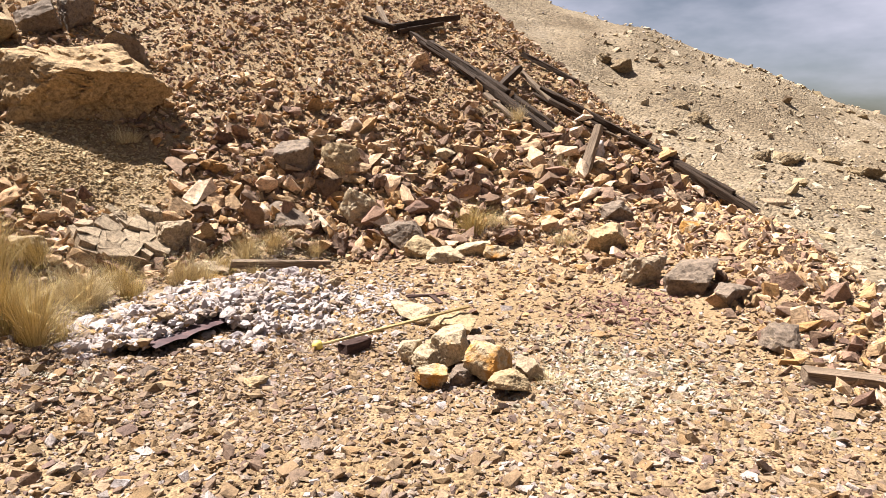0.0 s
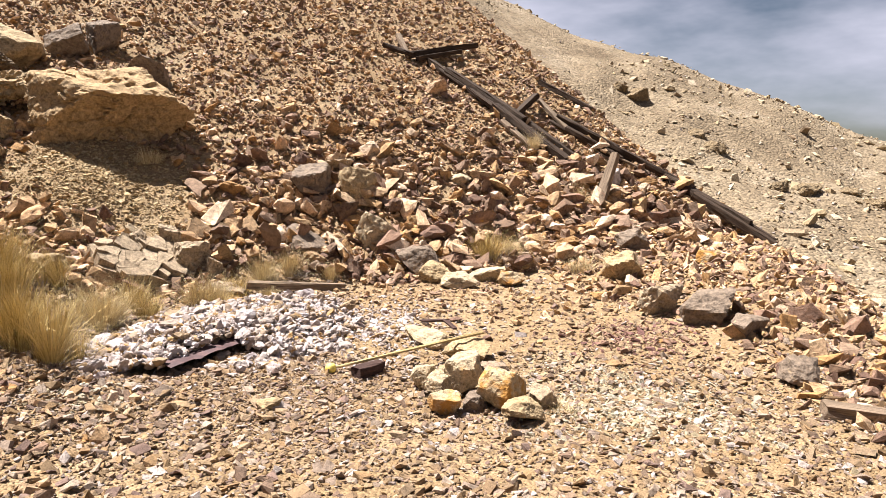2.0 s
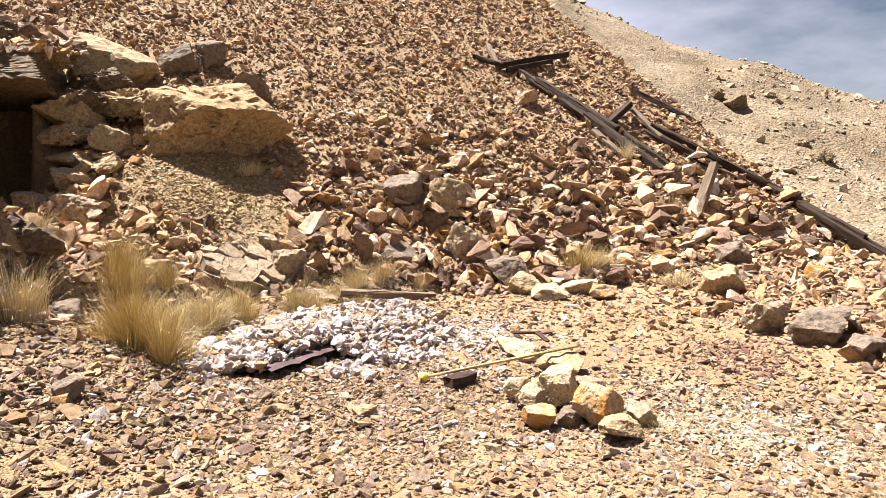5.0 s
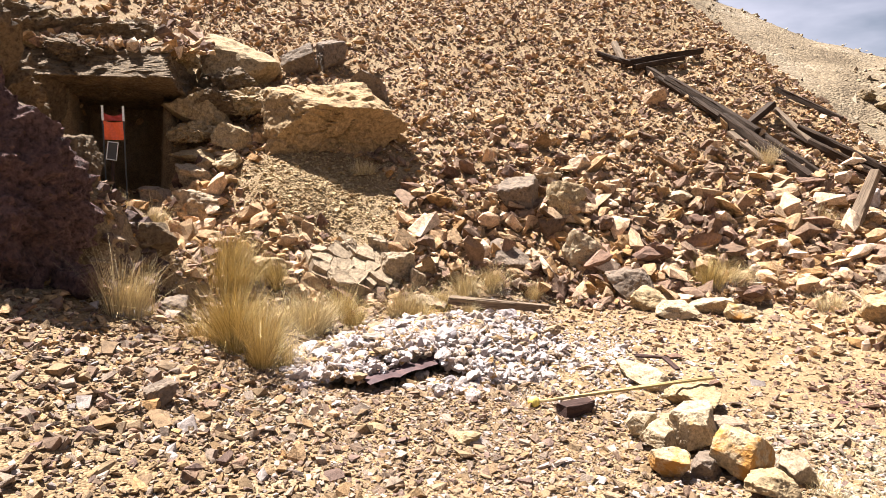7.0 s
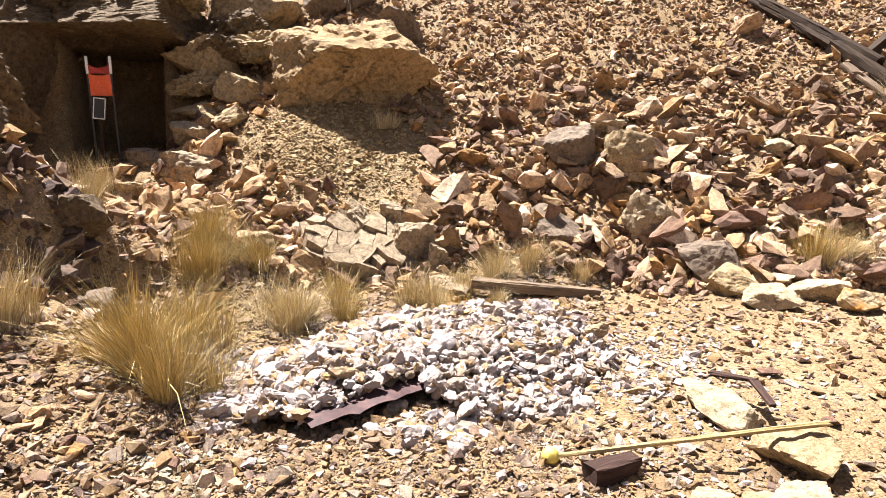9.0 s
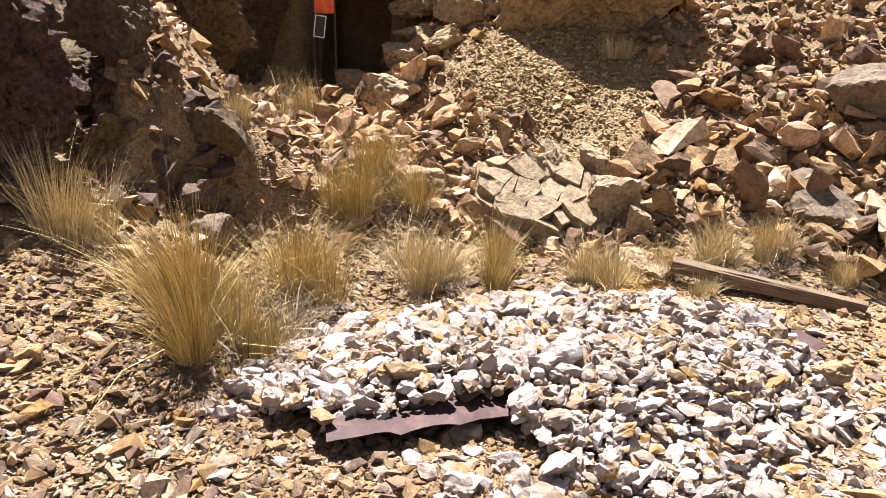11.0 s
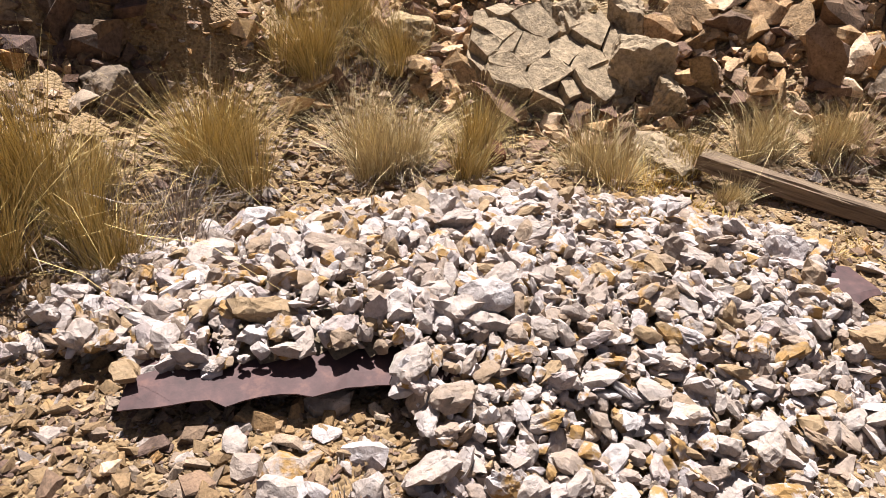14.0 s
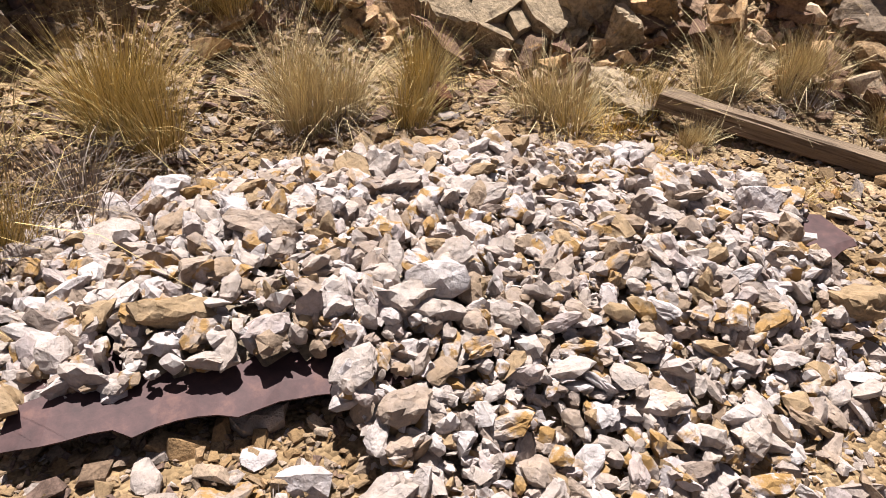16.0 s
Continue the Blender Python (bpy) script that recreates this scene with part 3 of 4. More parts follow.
# rubble of the low bank at the bench's edge and beside the adit
x, y = np.random.RandomState(31).uniform(0.9, 7.2, 9500), np.random.RandomState(32).uniform(4.2, 13.0, 9500)
keep = (x > 2.75 - 0.42 * np.clip(y - 7, 0, 4) + 0.6 * fractal(x, y * 0.7, 2)) & (x < crest(y) + 0.8)
x2, y2 = np.random.RandomState(33).uniform(-8.8, -4.5, 3800), np.random.RandomState(34).uniform(3.0, 9.4, 3800)
x, y = np.concatenate([x[keep], x2]), np.concatenate([y[keep], y2])
size = np.clip(np.random.RandomState(35).lognormal(math.log(0.068), 0.55, len(x)), 0.025, 0.3)
bank = strew("bank_rubble", BITS + FLAKES[:6], np.stack([x, y, land(x, y) + size * 0.2], -1), size, 0.6, mat_talus, 36)
tagged(bank, "brown rubble along the edges of the bench", "rubble", kind="stuff")

# stones on the bank's face, in colours darkened for the shade there
rs = np.random.RandomState(37)
x, y = rs.uniform(-7.6, -4.75, 1500), rs.uniform(4.9, 6.1, 1500)
size = np.clip(rs.lognormal(math.log(0.12), 0.5, len(x)), 0.05, 0.36)
z = land(x, y) - rs.uniform(0, 0.25, len(x)) * step(-4.9, -5.2, x)
tagged(strew("bank_stones", BITS, np.stack([x, y, z + size * 0.15], -1), size, 0.5, mat_shade_dark_stones, 38), "broken brown stones of the bank, coloured darker for its shade", "rubble", kind="stuff")

# finer chips on the bench before the sheet
x, y = bench_spots(15000, 27, -3.6, -0.5, 3.6, 6.0)
size = np.clip(np.random.RandomState(28).lognormal(math.log(0.02), 0.4, len(x)), 0.01, 0.06)
tagged(strew("fine_gravel", FLAKES, np.stack([x, y, land(x, y) + size * 0.14], -1), size, 0.38, mat_chips, 29), "fine reddish tan chips before the quartz heap", "gravel", kind="stuff")

# ---- the white quartz heap on its rusted sheet ----
EDGE_A, EDGE_B, EDGE_C = np.array((-2.33, 5.21)), np.array((-1.92, 6.1)), np.array((-1.42, 8.1))


def heap(x, y):
    """Height of the heap's body over the bench, and how far out of it a spot lies."""
    a, b = x + 2.2, y - 6.75
    u, v = 0.45 * a + 0.893 * b, -0.893 * a + 0.45 * b
    q = (u / np.where(u > 0, 1.55, 1.82)) ** 2 + (v / np.where(v > 0, 1.1, 1.0)) ** 2
    along = (EDGE_B - EDGE_A) / np.linalg.norm(EDGE_B - EDGE_A)
    s = (x - EDGE_A[0]) * along[0] + (y - EDGE_A[1]) * along[1]
    off = (x - EDGE_A[0]) * -along[1] + (y - EDGE_A[1]) * along[0]
    under = ((off < 0.12) & (s < 0.86 + 0.1 * fractal(x * 6, y * 6, 2))) | ((s < 0.0) & (off < 0.3)) | (np.hypot(x - EDGE_C[0], y - EDGE_C[1] + 0.1) < 0.24)
    high = 0.27 * np.sqrt(np.clip(1 - q, 0, 1)) * (0.3 + 0.7 * step(-0.35, 0.35, off)) * (0.35 + 0.65 * step(-0.6, 0.15, s))
    high = np.where((off < 0.5) & (off > 0) & (s > -0.04) & (s < 1.05) & (q < 1.15), np.maximum(high, np.clip(-0.185 - land(x, y), 0.0, 0.245)), high)
    return np.where(under, 0, high), np.where(under, 9, q)


def heap_spots(count, seed, reach=1.0):
    rs = np.random.RandomState(seed)
    x, y = rs.uniform(-4.2, 0.2, count * 4), rs.uniform(4.6, 9.0, count * 4)
    q = heap(x, y)[1]
    keep = np.nonzero(q < reach + 0.25 * fractal(x * 2.5, y * 2.5, 2))[0][:count]
    return x[keep], y[keep]


hx, hy = np.meshgrid(np.linspace(-4.3, 0.2, 90), np.linspace(4.5, 9.1, 90))
hh, hq = heap(hx, hy)
hz = np.where(hq < 0.93, land(hx, hy) + hh - 0.05, land(hx, hy) - 0.12)
quad = np.array([[i * 90 + j, i * 90 + j + 1, (i + 1) * 90 + j + 1, (i + 1) * 90 + j] for i in range(89) for j in range(89)])
quad = quad[(hq.ravel()[quad] < 1.1).all(1)]
body = link_mesh("heap_fines", np.stack([hx, hy, hz], -1).reshape(-1, 3), quad, mat_heap_fines, smooth=True)
tagged(body, "brown and white fines bedded under the quartz", "fines", kind="stuff")
x, y = heap_spots(6800, 41)
size = np.clip(np.random.RandomState(42).lognormal(math.log(0.051), 0.4, len(x)), 0.024, 0.115)
spots = np.stack([x, y, land(x, y) + heap(x, y)[0] + size * np.random.RandomState(46).uniform(-0.3, 0.35, len(x))], -1)
for pick, kinds in ((size < 0.046, BITS), (size >= 0.046, LUMPS)):
    tagged(strew("quartz_rubble", kinds, spots[pick], size[pick], 0.6, mat_quartz, 43), "small broken white quartz filling the heap", "quartz", kind="stuff")
quartz_meshes = shared_meshes("quartz_rock", ROUGH_LUMPS, mat_quartz_one)
x, y = heap_spots(300, 44, 0.98)
rs = np.random.RandomState(45)
rots = turns(rs, len(x), 0.4)
for k in range(len(x)):
    s = float(np.clip(rs.lognormal(math.log(0.112), 0.3), 0.07, 0.21))
    set_stone("quartz_rock", quartz_meshes[rs.randint(len(quartz_meshes))], (x[k], y[k], float(land(x[k], y[k]) + heap(x[k], y[k])[0]) + s * 0.2), (s, s * rs.uniform(0.8, 1.1), s * rs.uniform(0.8, 1.1)), rots[k],
              "broken white quartz rock with rusty stains, in the heap", "quartz rock", "quartz rocks of the heap")


def rusted_sheet():
    """Thin sheet under the heap: its near edge and one corner stick out, bent and ragged."""
    ns, nw = 60, 8
    total = [EDGE_A + (EDGE_B - EDGE_A) * min(1, s * 3.1) if s < 1 / 3.1 else EDGE_B + (EDGE_C - EDGE_B) * (s - 1 / 3.1) / (1 - 1 / 3.1) for s in np.linspace(0, 1, ns)]
    vs = []
    for i, e in enumerate(total):
        s = i / (ns - 1)
        for j in range(nw):
            w = j / (nw - 1) * (0.5 - 0.26 * max(0, s - 0.8) / 0.2)
            ragged = 0.04 * noise.noise((s * 14, 0, 2)) + 0.04 * noise.noise((s * 55, 3, 0)) if j == 0 else 0
            x, y = e[0] - 0.85 * (w + ragged), e[1] + 0.5 * (w + ragged)
            z = -0.182 - 0.03 * s - 0.12 * max(0, s - 0.3) / 0.7 + 0.006 * math.sin(s * 46) * (1 - w) + 0.016 * noise.noise((s * 9, w * 2, 5)) + 0.02 * max(0, s - 0.9) / 0.1 * (1 - w)
            vs.append((x, y, z - 0.012 * (j == 0)))
    top = np.array(vs)
    low = top - (0, 0, 0.004)
    q = [[i * nw + j, (i + 1) * nw + j, (i + 1) * nw + j + 1, i * nw + j + 1] for i in range(ns - 1) for j in range(nw - 1)]
    m = ns * nw
    rim = [[i * nw, i * nw + m, (i + 1) * nw + m, (i + 1) * nw] for i in range(ns - 1)] + [[j, j + 1, j + 1 + m, j + m] for j in range(nw - 1)]
    rim += [[(ns - 1) * nw + j, (ns - 1) * nw + j + m, (ns - 1) * nw + j + 1 + m, (ns - 1) * nw + j + 1] for j in range(nw - 1)]
    ob = link_mesh("metal_sheet", np.concatenate([top, low]), np.array(q + [[a + m for a in f[::-1]] for f in q] + rim), m_rust)
    return tagged(ob, "bent rusty sheet of metal under the quartz heap", "metal sheet")


rusted_sheet()

# ---- boulders and single rocks ----
def foot(x, y):
    return float(land(x, y))


boulder("boulder", (-5.82, 11.5, 0.85), (2.1, 1.4, 2.7), 30, mat_boulder, "great ochre boulder with a cracked flat top on the slope", 4, lumps=0.035, fine=5, sink=0.03, tilt=(3, 4), cracks=0.9, slant=0.5, taper=-0.42)
boulder("purple_boulder", (-5.5, 4.25, 0.3), (2.6, 1.9, 2.0), 10, mat_purple, "craggy purple-black boulder with an ochre patch", 9, lumps=0.075, grit=2.6, fine=5, sink=0.05, taper=0.45)
# unseen mass left of the boulder, added to block sun and kept low
boulder("purple_outcrop", (-8.5, 4.4, 0.6), (2.6, 2.6, 2.0), 12, mat_purple, "low purple-black rock outcrop added out of view behind the boulder", 12, lumps=0.06, grit=2.4, fine=5, sink=0.05)
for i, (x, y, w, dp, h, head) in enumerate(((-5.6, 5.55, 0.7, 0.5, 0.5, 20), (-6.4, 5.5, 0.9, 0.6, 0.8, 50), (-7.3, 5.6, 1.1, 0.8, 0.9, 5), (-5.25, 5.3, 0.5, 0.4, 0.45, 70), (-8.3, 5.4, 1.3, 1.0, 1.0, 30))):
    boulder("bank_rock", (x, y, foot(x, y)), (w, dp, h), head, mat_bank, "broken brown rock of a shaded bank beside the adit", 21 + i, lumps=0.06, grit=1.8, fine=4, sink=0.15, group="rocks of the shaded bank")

ROCKS = [
    # x, y, width, depth, height, heading, tilt, material, label
    (-8.35, 12.3, 1.8, 1.3, 1.2, 35, 8, mat_pale, "pale tan boulder perched on the slope above the adit"),
    (-7.5, 13.3, 0.8, 0.7, 0.8, 20, 10, mat_grey, "dark grey-brown block high on the slope"),
    (-7.1, 13.9, 0.6, 0.6, 0.75, 60, -6, mat_grey, "dark grey-brown block high on the slope"),
    (-5.75, 13.0, 0.95, 0.7, 0.8, 30, 14, mat_grey, "dark grey-brown block above the great boulder"),
    (-6.75, 8.95, 0.8, 0.55, 0.4, 25, 5, mat_cracked, "pale flat-topped slab beside the adit"),
    (-7.75, 10.1, 0.8, 0.6, 0.45, -20, 24, mat_pale, "brown ledge rock above the adit's floor"),
    (-8.0, 10.7, 1.0, 0.9, 0.8, 75, -18, mat_pale, "brown layered ledge beside the adit's mouth"),
    (-7.2, 10.6, 0.8, 0.6, 0.45, 100, 20, mat_pale, "tan layered ledge on the slope"),
    (-6.9, 9.9, 0.6, 0.5, 0.35, -40, 16, mat_pale, "tan layered ledge on the slope"),
    (-7.5, 9.0, 0.5, 0.4, 0.3, 10, 12, mat_grey, "brown stone below the adit's mouth"),
    (-7.2, 8.4, 0.45, 0.4, 0.3, 60, 8, mat_pale, "tan stone below the adit's mouth"),
    (-7.3, 9.6, 0.6, 0.5, 0.35, 50, 5, mat_cracked, "pale slab beside the adit"),
    (-2.4, 11.3, 0.72, 0.6, 0.6, 15, 12, mat_grey, "large grey-brown block in the rubble slope"),
    (-1.68, 11.5, 0.68, 0.55, 0.62, 40, -8, mat_pale, "large pale brown block in the rubble slope"),
    (-2.1, 12.1, 0.6, 0.5, 0.25, 10, 8, mat_cracked, "pale slab lying across blocks in the slope"),
    (-1.2, 10.55, 0.72, 0.5, 0.66, 12, 10, mat_cream, "whitish angular block at the foot of the slope"),
    (-2.2, 10.0, 0.75, 0.5, 0.36, -30, 22, mat_grey, "grey layered slab tilted in the rubble"),
    (-0.52, 10.05, 0.7, 0.5, 0.5, 20, -14, mat_grey, "grey-brown block at the foot of the slope"),
    (-0.26, 9.72, 0.52, 0.42, 0.33, 5, 6, mat_pale, "brown block at the foot of the slope"),
    (0.09, 9.45, 0.55, 0.4, 0.24, 8, 4, mat_cream, "cream flat block on the bench below the slope"),
    (0.52, 9.95, 0.6, 0.45, 0.36, -10, 9, mat_cream, "cream block on the bench below the slope"),
    (0.84, 9.6, 0.44, 0.36, 0.3, 30, -12, mat_ochre, "yellow-ochre block on the bench below the slope"),
    (2.42, 9.5, 0.62, 0.5, 0.5, 25, 10, mat_pale, "yellowish brown block among the edge rubble"),
    (3.05, 11.2, 0.6, 0.5, 0.45, 0, 8, mat_grey, "grey-brown block among the edge rubble"),
    (2.5, 7.9, 0.6, 0.45, 0.42, 15, 8, mat_cracked, "pale block on the bench's edge"),
    (2.85, 7.35, 0.62, 0.5, 0.46, -20, -10, mat_grey, "brown block on the bench's edge"),
    (3.05, 6.75, 0.5, 0.4, 0.28, 20, 5, mat_grey, "dark brown block on the bench's edge"),
    (3.9, 10.1, 0.36, 0.3, 0.25, 0, 8, mat_ochre, "yellow-ochre stone among the edge rubble"),
    (3.35, 14.1, 0.38, 0.3, 0.4, 0, 8, mat_quartz_one, "white quartz rock beside the leaning post"),
    (2.95, 5.5, 0.32, 0.3, 0.28, 0, 8, mat_grey, "dark block on the bench's edge"),
    (0.15, 12.7, 0.42, 0.34, 0.24, 0, 8, mat_cream, "pale stone in the rubble slope"),
    (-4.3, 8.95, 0.42, 0.34, 0.4, 10, -8, mat_cracked, "pale fragment broken from the cracked outcrop"),
    (-3.62, 9.05, 0.5, 0.4, 0.5, 40, 10, mat_cracked, "pale fragment broken from the cracked outcrop"),
    (-3.3, 8.98, 0.3, 0.22, 0.34, 60, 20, mat_cracked, "pale fragment broken from the cracked outcrop"),
    (-4.55, 8.6, 0.3, 0.25, 0.25, 0, 12, mat_cracked, "pale fragment broken from the cracked outcrop"),
    (-4.0, 9.3, 0.36, 0.3, 0.4, 0, 5, mat_cracked, "pale fragment broken from the cracked outcrop"),
    (-4.45, 9.2, 0.3, 0.24, 0.3, 80, 5, mat_cream, "whitish fragment on top of the cracked outcrop"),
    (-3.0, 8.62, 0.62, 0.4, 0.2, -20, 4, mat_cracked, "pale flat stone between grass tufts"),
    (-4.95, 7.95, 0.5, 0.4, 0.3, 30, 8, mat_pale, "tan stone among grass tufts"),
    (-3.62, 7.72, 0.2, 0.16, 0.14, 0, 0, mat_red_rock, "small dark red stone behind the heap"),
    (-4.62, 5.75, 0.36, 0.3, 0.24, 20, 5, mat_grey, "brown stone among grass tufts"),
    (-4.7, 4.75, 0.4, 0.34, 0.3, 0, 8, mat_purple, "purple-black rock lying below its boulder"),
    (-5.1, 6.1, 0.45, 0.35, 0.5, 40, 10, mat_bank, "brown upright slab in shade"),
    (-3.2, 3.9, 0.22, 0.18, 0.17, 20, 8, mat_grey, "brown stone on the gravel"),
    (-1.4, 4.72, 0.2, 0.16, 0.09, 0, 0, mat_pale, "tan stone half sunk in the gravel"),
    (-0.25, 6.85, 0.5, 0.7, 0.2, 35, 6, mat_cream, "cream and ochre slab lying on the gravel"),
    (0.1, 6.28, 0.5, 0.38, 0.24, -12, 4, mat_pale, "tan rock that props up the stick"),
]
for i, (x, y, w, dp, h, head, lean, mat, text) in enumerate(ROCKS):
    boulder("rock", (x, y, foot(x, y)), (w, dp, h), head, mat, text, 100 + i, lumps=0.045, tilt=(lean, lean * 0.5), sink=0.2, cracks=0.8 if mat is mat_cracked else 0.0)

# tilted slab at the slope's foot, cracked into pieces
slab = tagged(new("cracked_slab"), "tilted pale tan slab cracked into many pieces, at the slope's foot", "rock slab")
slab.matrix_world = pose(-4.12, 8.66, -0.02, 30, 10, 50)
rs = np.random.RandomState(88)
sites = rs.uniform((-0.66, -0.5), (0.66, 0.5), (30, 2))
OUTLINE = [(-0.62, -0.2), (-0.4, -0.47), (0.25, -0.5), (0.6, -0.3), (0.68, 0.15), (0.4, 0.5), (-0.3, 0.48), (-0.64, 0.25)]
for i, c in enumerate(sites):
    poly = [np.array(v) for v in OUTLINE]
    for j, o in enumerate(sites):
        if i == j:
            continue
        nrm, mid = o - c, (o + c) / 2
        cut = []
        for k, p in enumerate(poly):
            q = poly[(k + 1) % len(poly)]
            dp, dq = (p - mid) @ nrm, (q - mid) @ nrm
            if dp <= 0:
                cut.append(p)
            if dp * dq < 0:
                cut.append(p + (q - p) * (dp / (dp - dq)))
        poly = cut
        if len(poly) < 3:
            break
    if len(poly) < 3:
        continue
    poly = np.array(poly)
    poly = poly.mean(0) + (poly - poly.mean(0)) * rs.uniform(0.9, 1.0)
    edge = []
    for k, p in enumerate(poly):
        q = poly[(k + 1) % len(poly)]
        for s in (0.0, 0.33, 0.67):
            v = p + (q - p) * s
            edge.append(v + 0.012 * np.array((noise.noise((v[0] * 13, v[1] * 13, 1)), noise.noise((v[0] * 13, v[1] * 13, 7)))) + rs.normal(0, 0.003, 2))
    loose = float(np.hypot(c[0] / 0.66, c[1] / 0.5)) > 0.75
    up, dip = rs.uniform(-0.03, 0.03) + loose * rs.uniform(-0.1, 0.05), rs.normal(0, 0.25 if loose else 0.1, 2)
    bm = bmesh.new()
    top = [bm.verts.new((x, y, 0.17 + up + float(dip @ (np.array((x, y)) - c)) + rs.normal(0, 0.004))) for x, y in edge]
    low = [bm.verts.new((x, y, -0.3)) for x, y in edge]
    m = len(top)
    bm.faces.new(top)
    for k in range(m):
        bm.faces.new((top[k], low[k], low[(k + 1) % m], top[(k + 1) % m]))
    bm.faces.new(low[::-1])
    bmesh.ops.bevel(bm, geom=[e for e in bm.edges if e.verts[0] in top and e.verts[1] in top], offset=0.005, segments=1)
    bmesh.ops.recalc_face_normals(bm, faces=bm.faces)
    part("slab_piece", bm, mat_cracked, slab)

# small ring of stones on the bench
RING = [
    (-0.28, 5.62, 0.0, 0.22, 0.2, 0.22, mat_cream), (-0.12, 5.42, 0.0, 0.3, 0.26, 0.24, mat_cream), (0.06, 5.52, 0.02, 0.4, 0.36, 0.35, mat_cream),
    (0.33, 5.66, 0.0, 0.4, 0.3, 0.26, mat_quartz_one), (0.34, 5.22, 0.05, 0.36, 0.32, 0.3, mat_ochre), (-0.1, 5.02, 0.0, 0.26, 0.2, 0.18, mat_ochre),
    (0.47, 4.92, 0.0, 0.38, 0.28, 0.2, mat_pale), (0.14, 5.18, 0.0, 0.3, 0.2, 0.14, mat_grey), (0.68, 5.34, 0.0, 0.26, 0.2, 0.2, mat_cracked), (-0.04, 5.75, 0.0, 0.24, 0.2, 0.18, mat_pale),
]
for i, (x, y, up, w, dp, h, mat) in enumerate(RING):
    boulder("ring_stone", (x, y - 0.17, foot(x, y - 0.17) + up), (w, dp, h), 37 * i, mat, "cream and ochre stone of a small stone ring", 200 + i, lumps=0.035, cuts=15, grit=1.0, fine=4, sink=0.1, category="stone", group="stones of the small ring")

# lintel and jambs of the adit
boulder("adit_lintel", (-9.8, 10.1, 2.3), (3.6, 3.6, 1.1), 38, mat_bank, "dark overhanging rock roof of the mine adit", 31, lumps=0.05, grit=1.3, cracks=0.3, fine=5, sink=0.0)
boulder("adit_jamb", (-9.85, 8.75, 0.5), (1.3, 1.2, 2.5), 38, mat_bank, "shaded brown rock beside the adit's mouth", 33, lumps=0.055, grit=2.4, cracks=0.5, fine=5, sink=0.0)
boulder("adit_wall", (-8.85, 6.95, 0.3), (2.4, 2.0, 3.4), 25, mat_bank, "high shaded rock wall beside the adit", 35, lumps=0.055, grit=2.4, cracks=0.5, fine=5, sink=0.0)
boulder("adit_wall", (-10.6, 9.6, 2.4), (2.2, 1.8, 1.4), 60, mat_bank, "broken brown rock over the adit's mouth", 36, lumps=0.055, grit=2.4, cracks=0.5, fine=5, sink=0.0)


# broken layered ledges over the adit and beside it
LEDGES = [
    (-9.2, 9.55, 3.02, 1.3, 0.9, 0.32, 40, mat_bank), (-10.1, 9.5, 3.1, 1.5, 1.0, 0.38, 25, mat_pale), (-8.95, 10.75, 3.1, 1.2, 0.9, 0.34, 55, mat_pale), (-9.5, 10.2, 3.3, 1.6, 1.1, 0.36, 30, mat_bank),
    (-8.9, 10.9, 3.2, 1.3, 0.9, 0.4, 20, mat_pale), (-10.4, 10.3, 3.5, 1.7, 1.1, 0.42, 45, mat_pale), (-9.6, 11.0, 3.6, 1.4, 1.0, 0.36, 35, mat_cracked), (-11.2, 9.9, 3.6, 1.5, 1.2, 0.5, 15, mat_bank),
    (-7.95, 10.4, 1.8, 0.9, 0.7, 0.3, 60, mat_pale), (-7.75, 10.75, 2.35, 1.1, 0.7, 0.28, 40, mat_bank), (-7.3, 11.15, 2.4, 1.1, 0.7, 0.3, 25, mat_pale), (-7.95, 11.3, 2.75, 1.2, 0.8, 0.3, 50, mat_bank),
]
for i, (x, y, z, w, dp, h, head, mat) in enumerate(LEDGES):
    boulder("ledge", (x, y, z), (w, dp, h * 1.5), head, mat, "broken ledge of layered rock round the adit", 600 + i, lumps=0.09, grit=1.9, cuts=12, fine=4, sink=0.35, tilt=(14 - 5 * (i % 5), 9 - 6 * (i % 4)), category="ledge", group="ledges round the adit")
x, y = np.random.RandomState(611).uniform(-11.5, -6.8, 2600), np.random.RandomState(612).uniform(8.9, 12.2, 2600)
u, v = adit_frame(x, y)
keep = (u > 0.2) & (uphill(x, y) > 3.0)
x, y, u, v = x[keep], y[keep], u[keep], v[keep]
size = np.clip(np.random.RandomState(613).lognormal(math.log(0.12), 0.55, len(x)), 0.04, 0.45)
z = np.maximum(land(x, y), np.where((np.abs(v) < 1.5) & (u > 0.2) & (u < 2.6), 3.1 + 0.25 * u, -9))
litter = strew("ledge_rubble", BITS, np.stack([x, y, z + size * 0.15], -1), size, 0.6, mat_talus, 614)
tagged(litter, "brown rubble lying on the ledges over the adit", "rubble", kind="stuff")

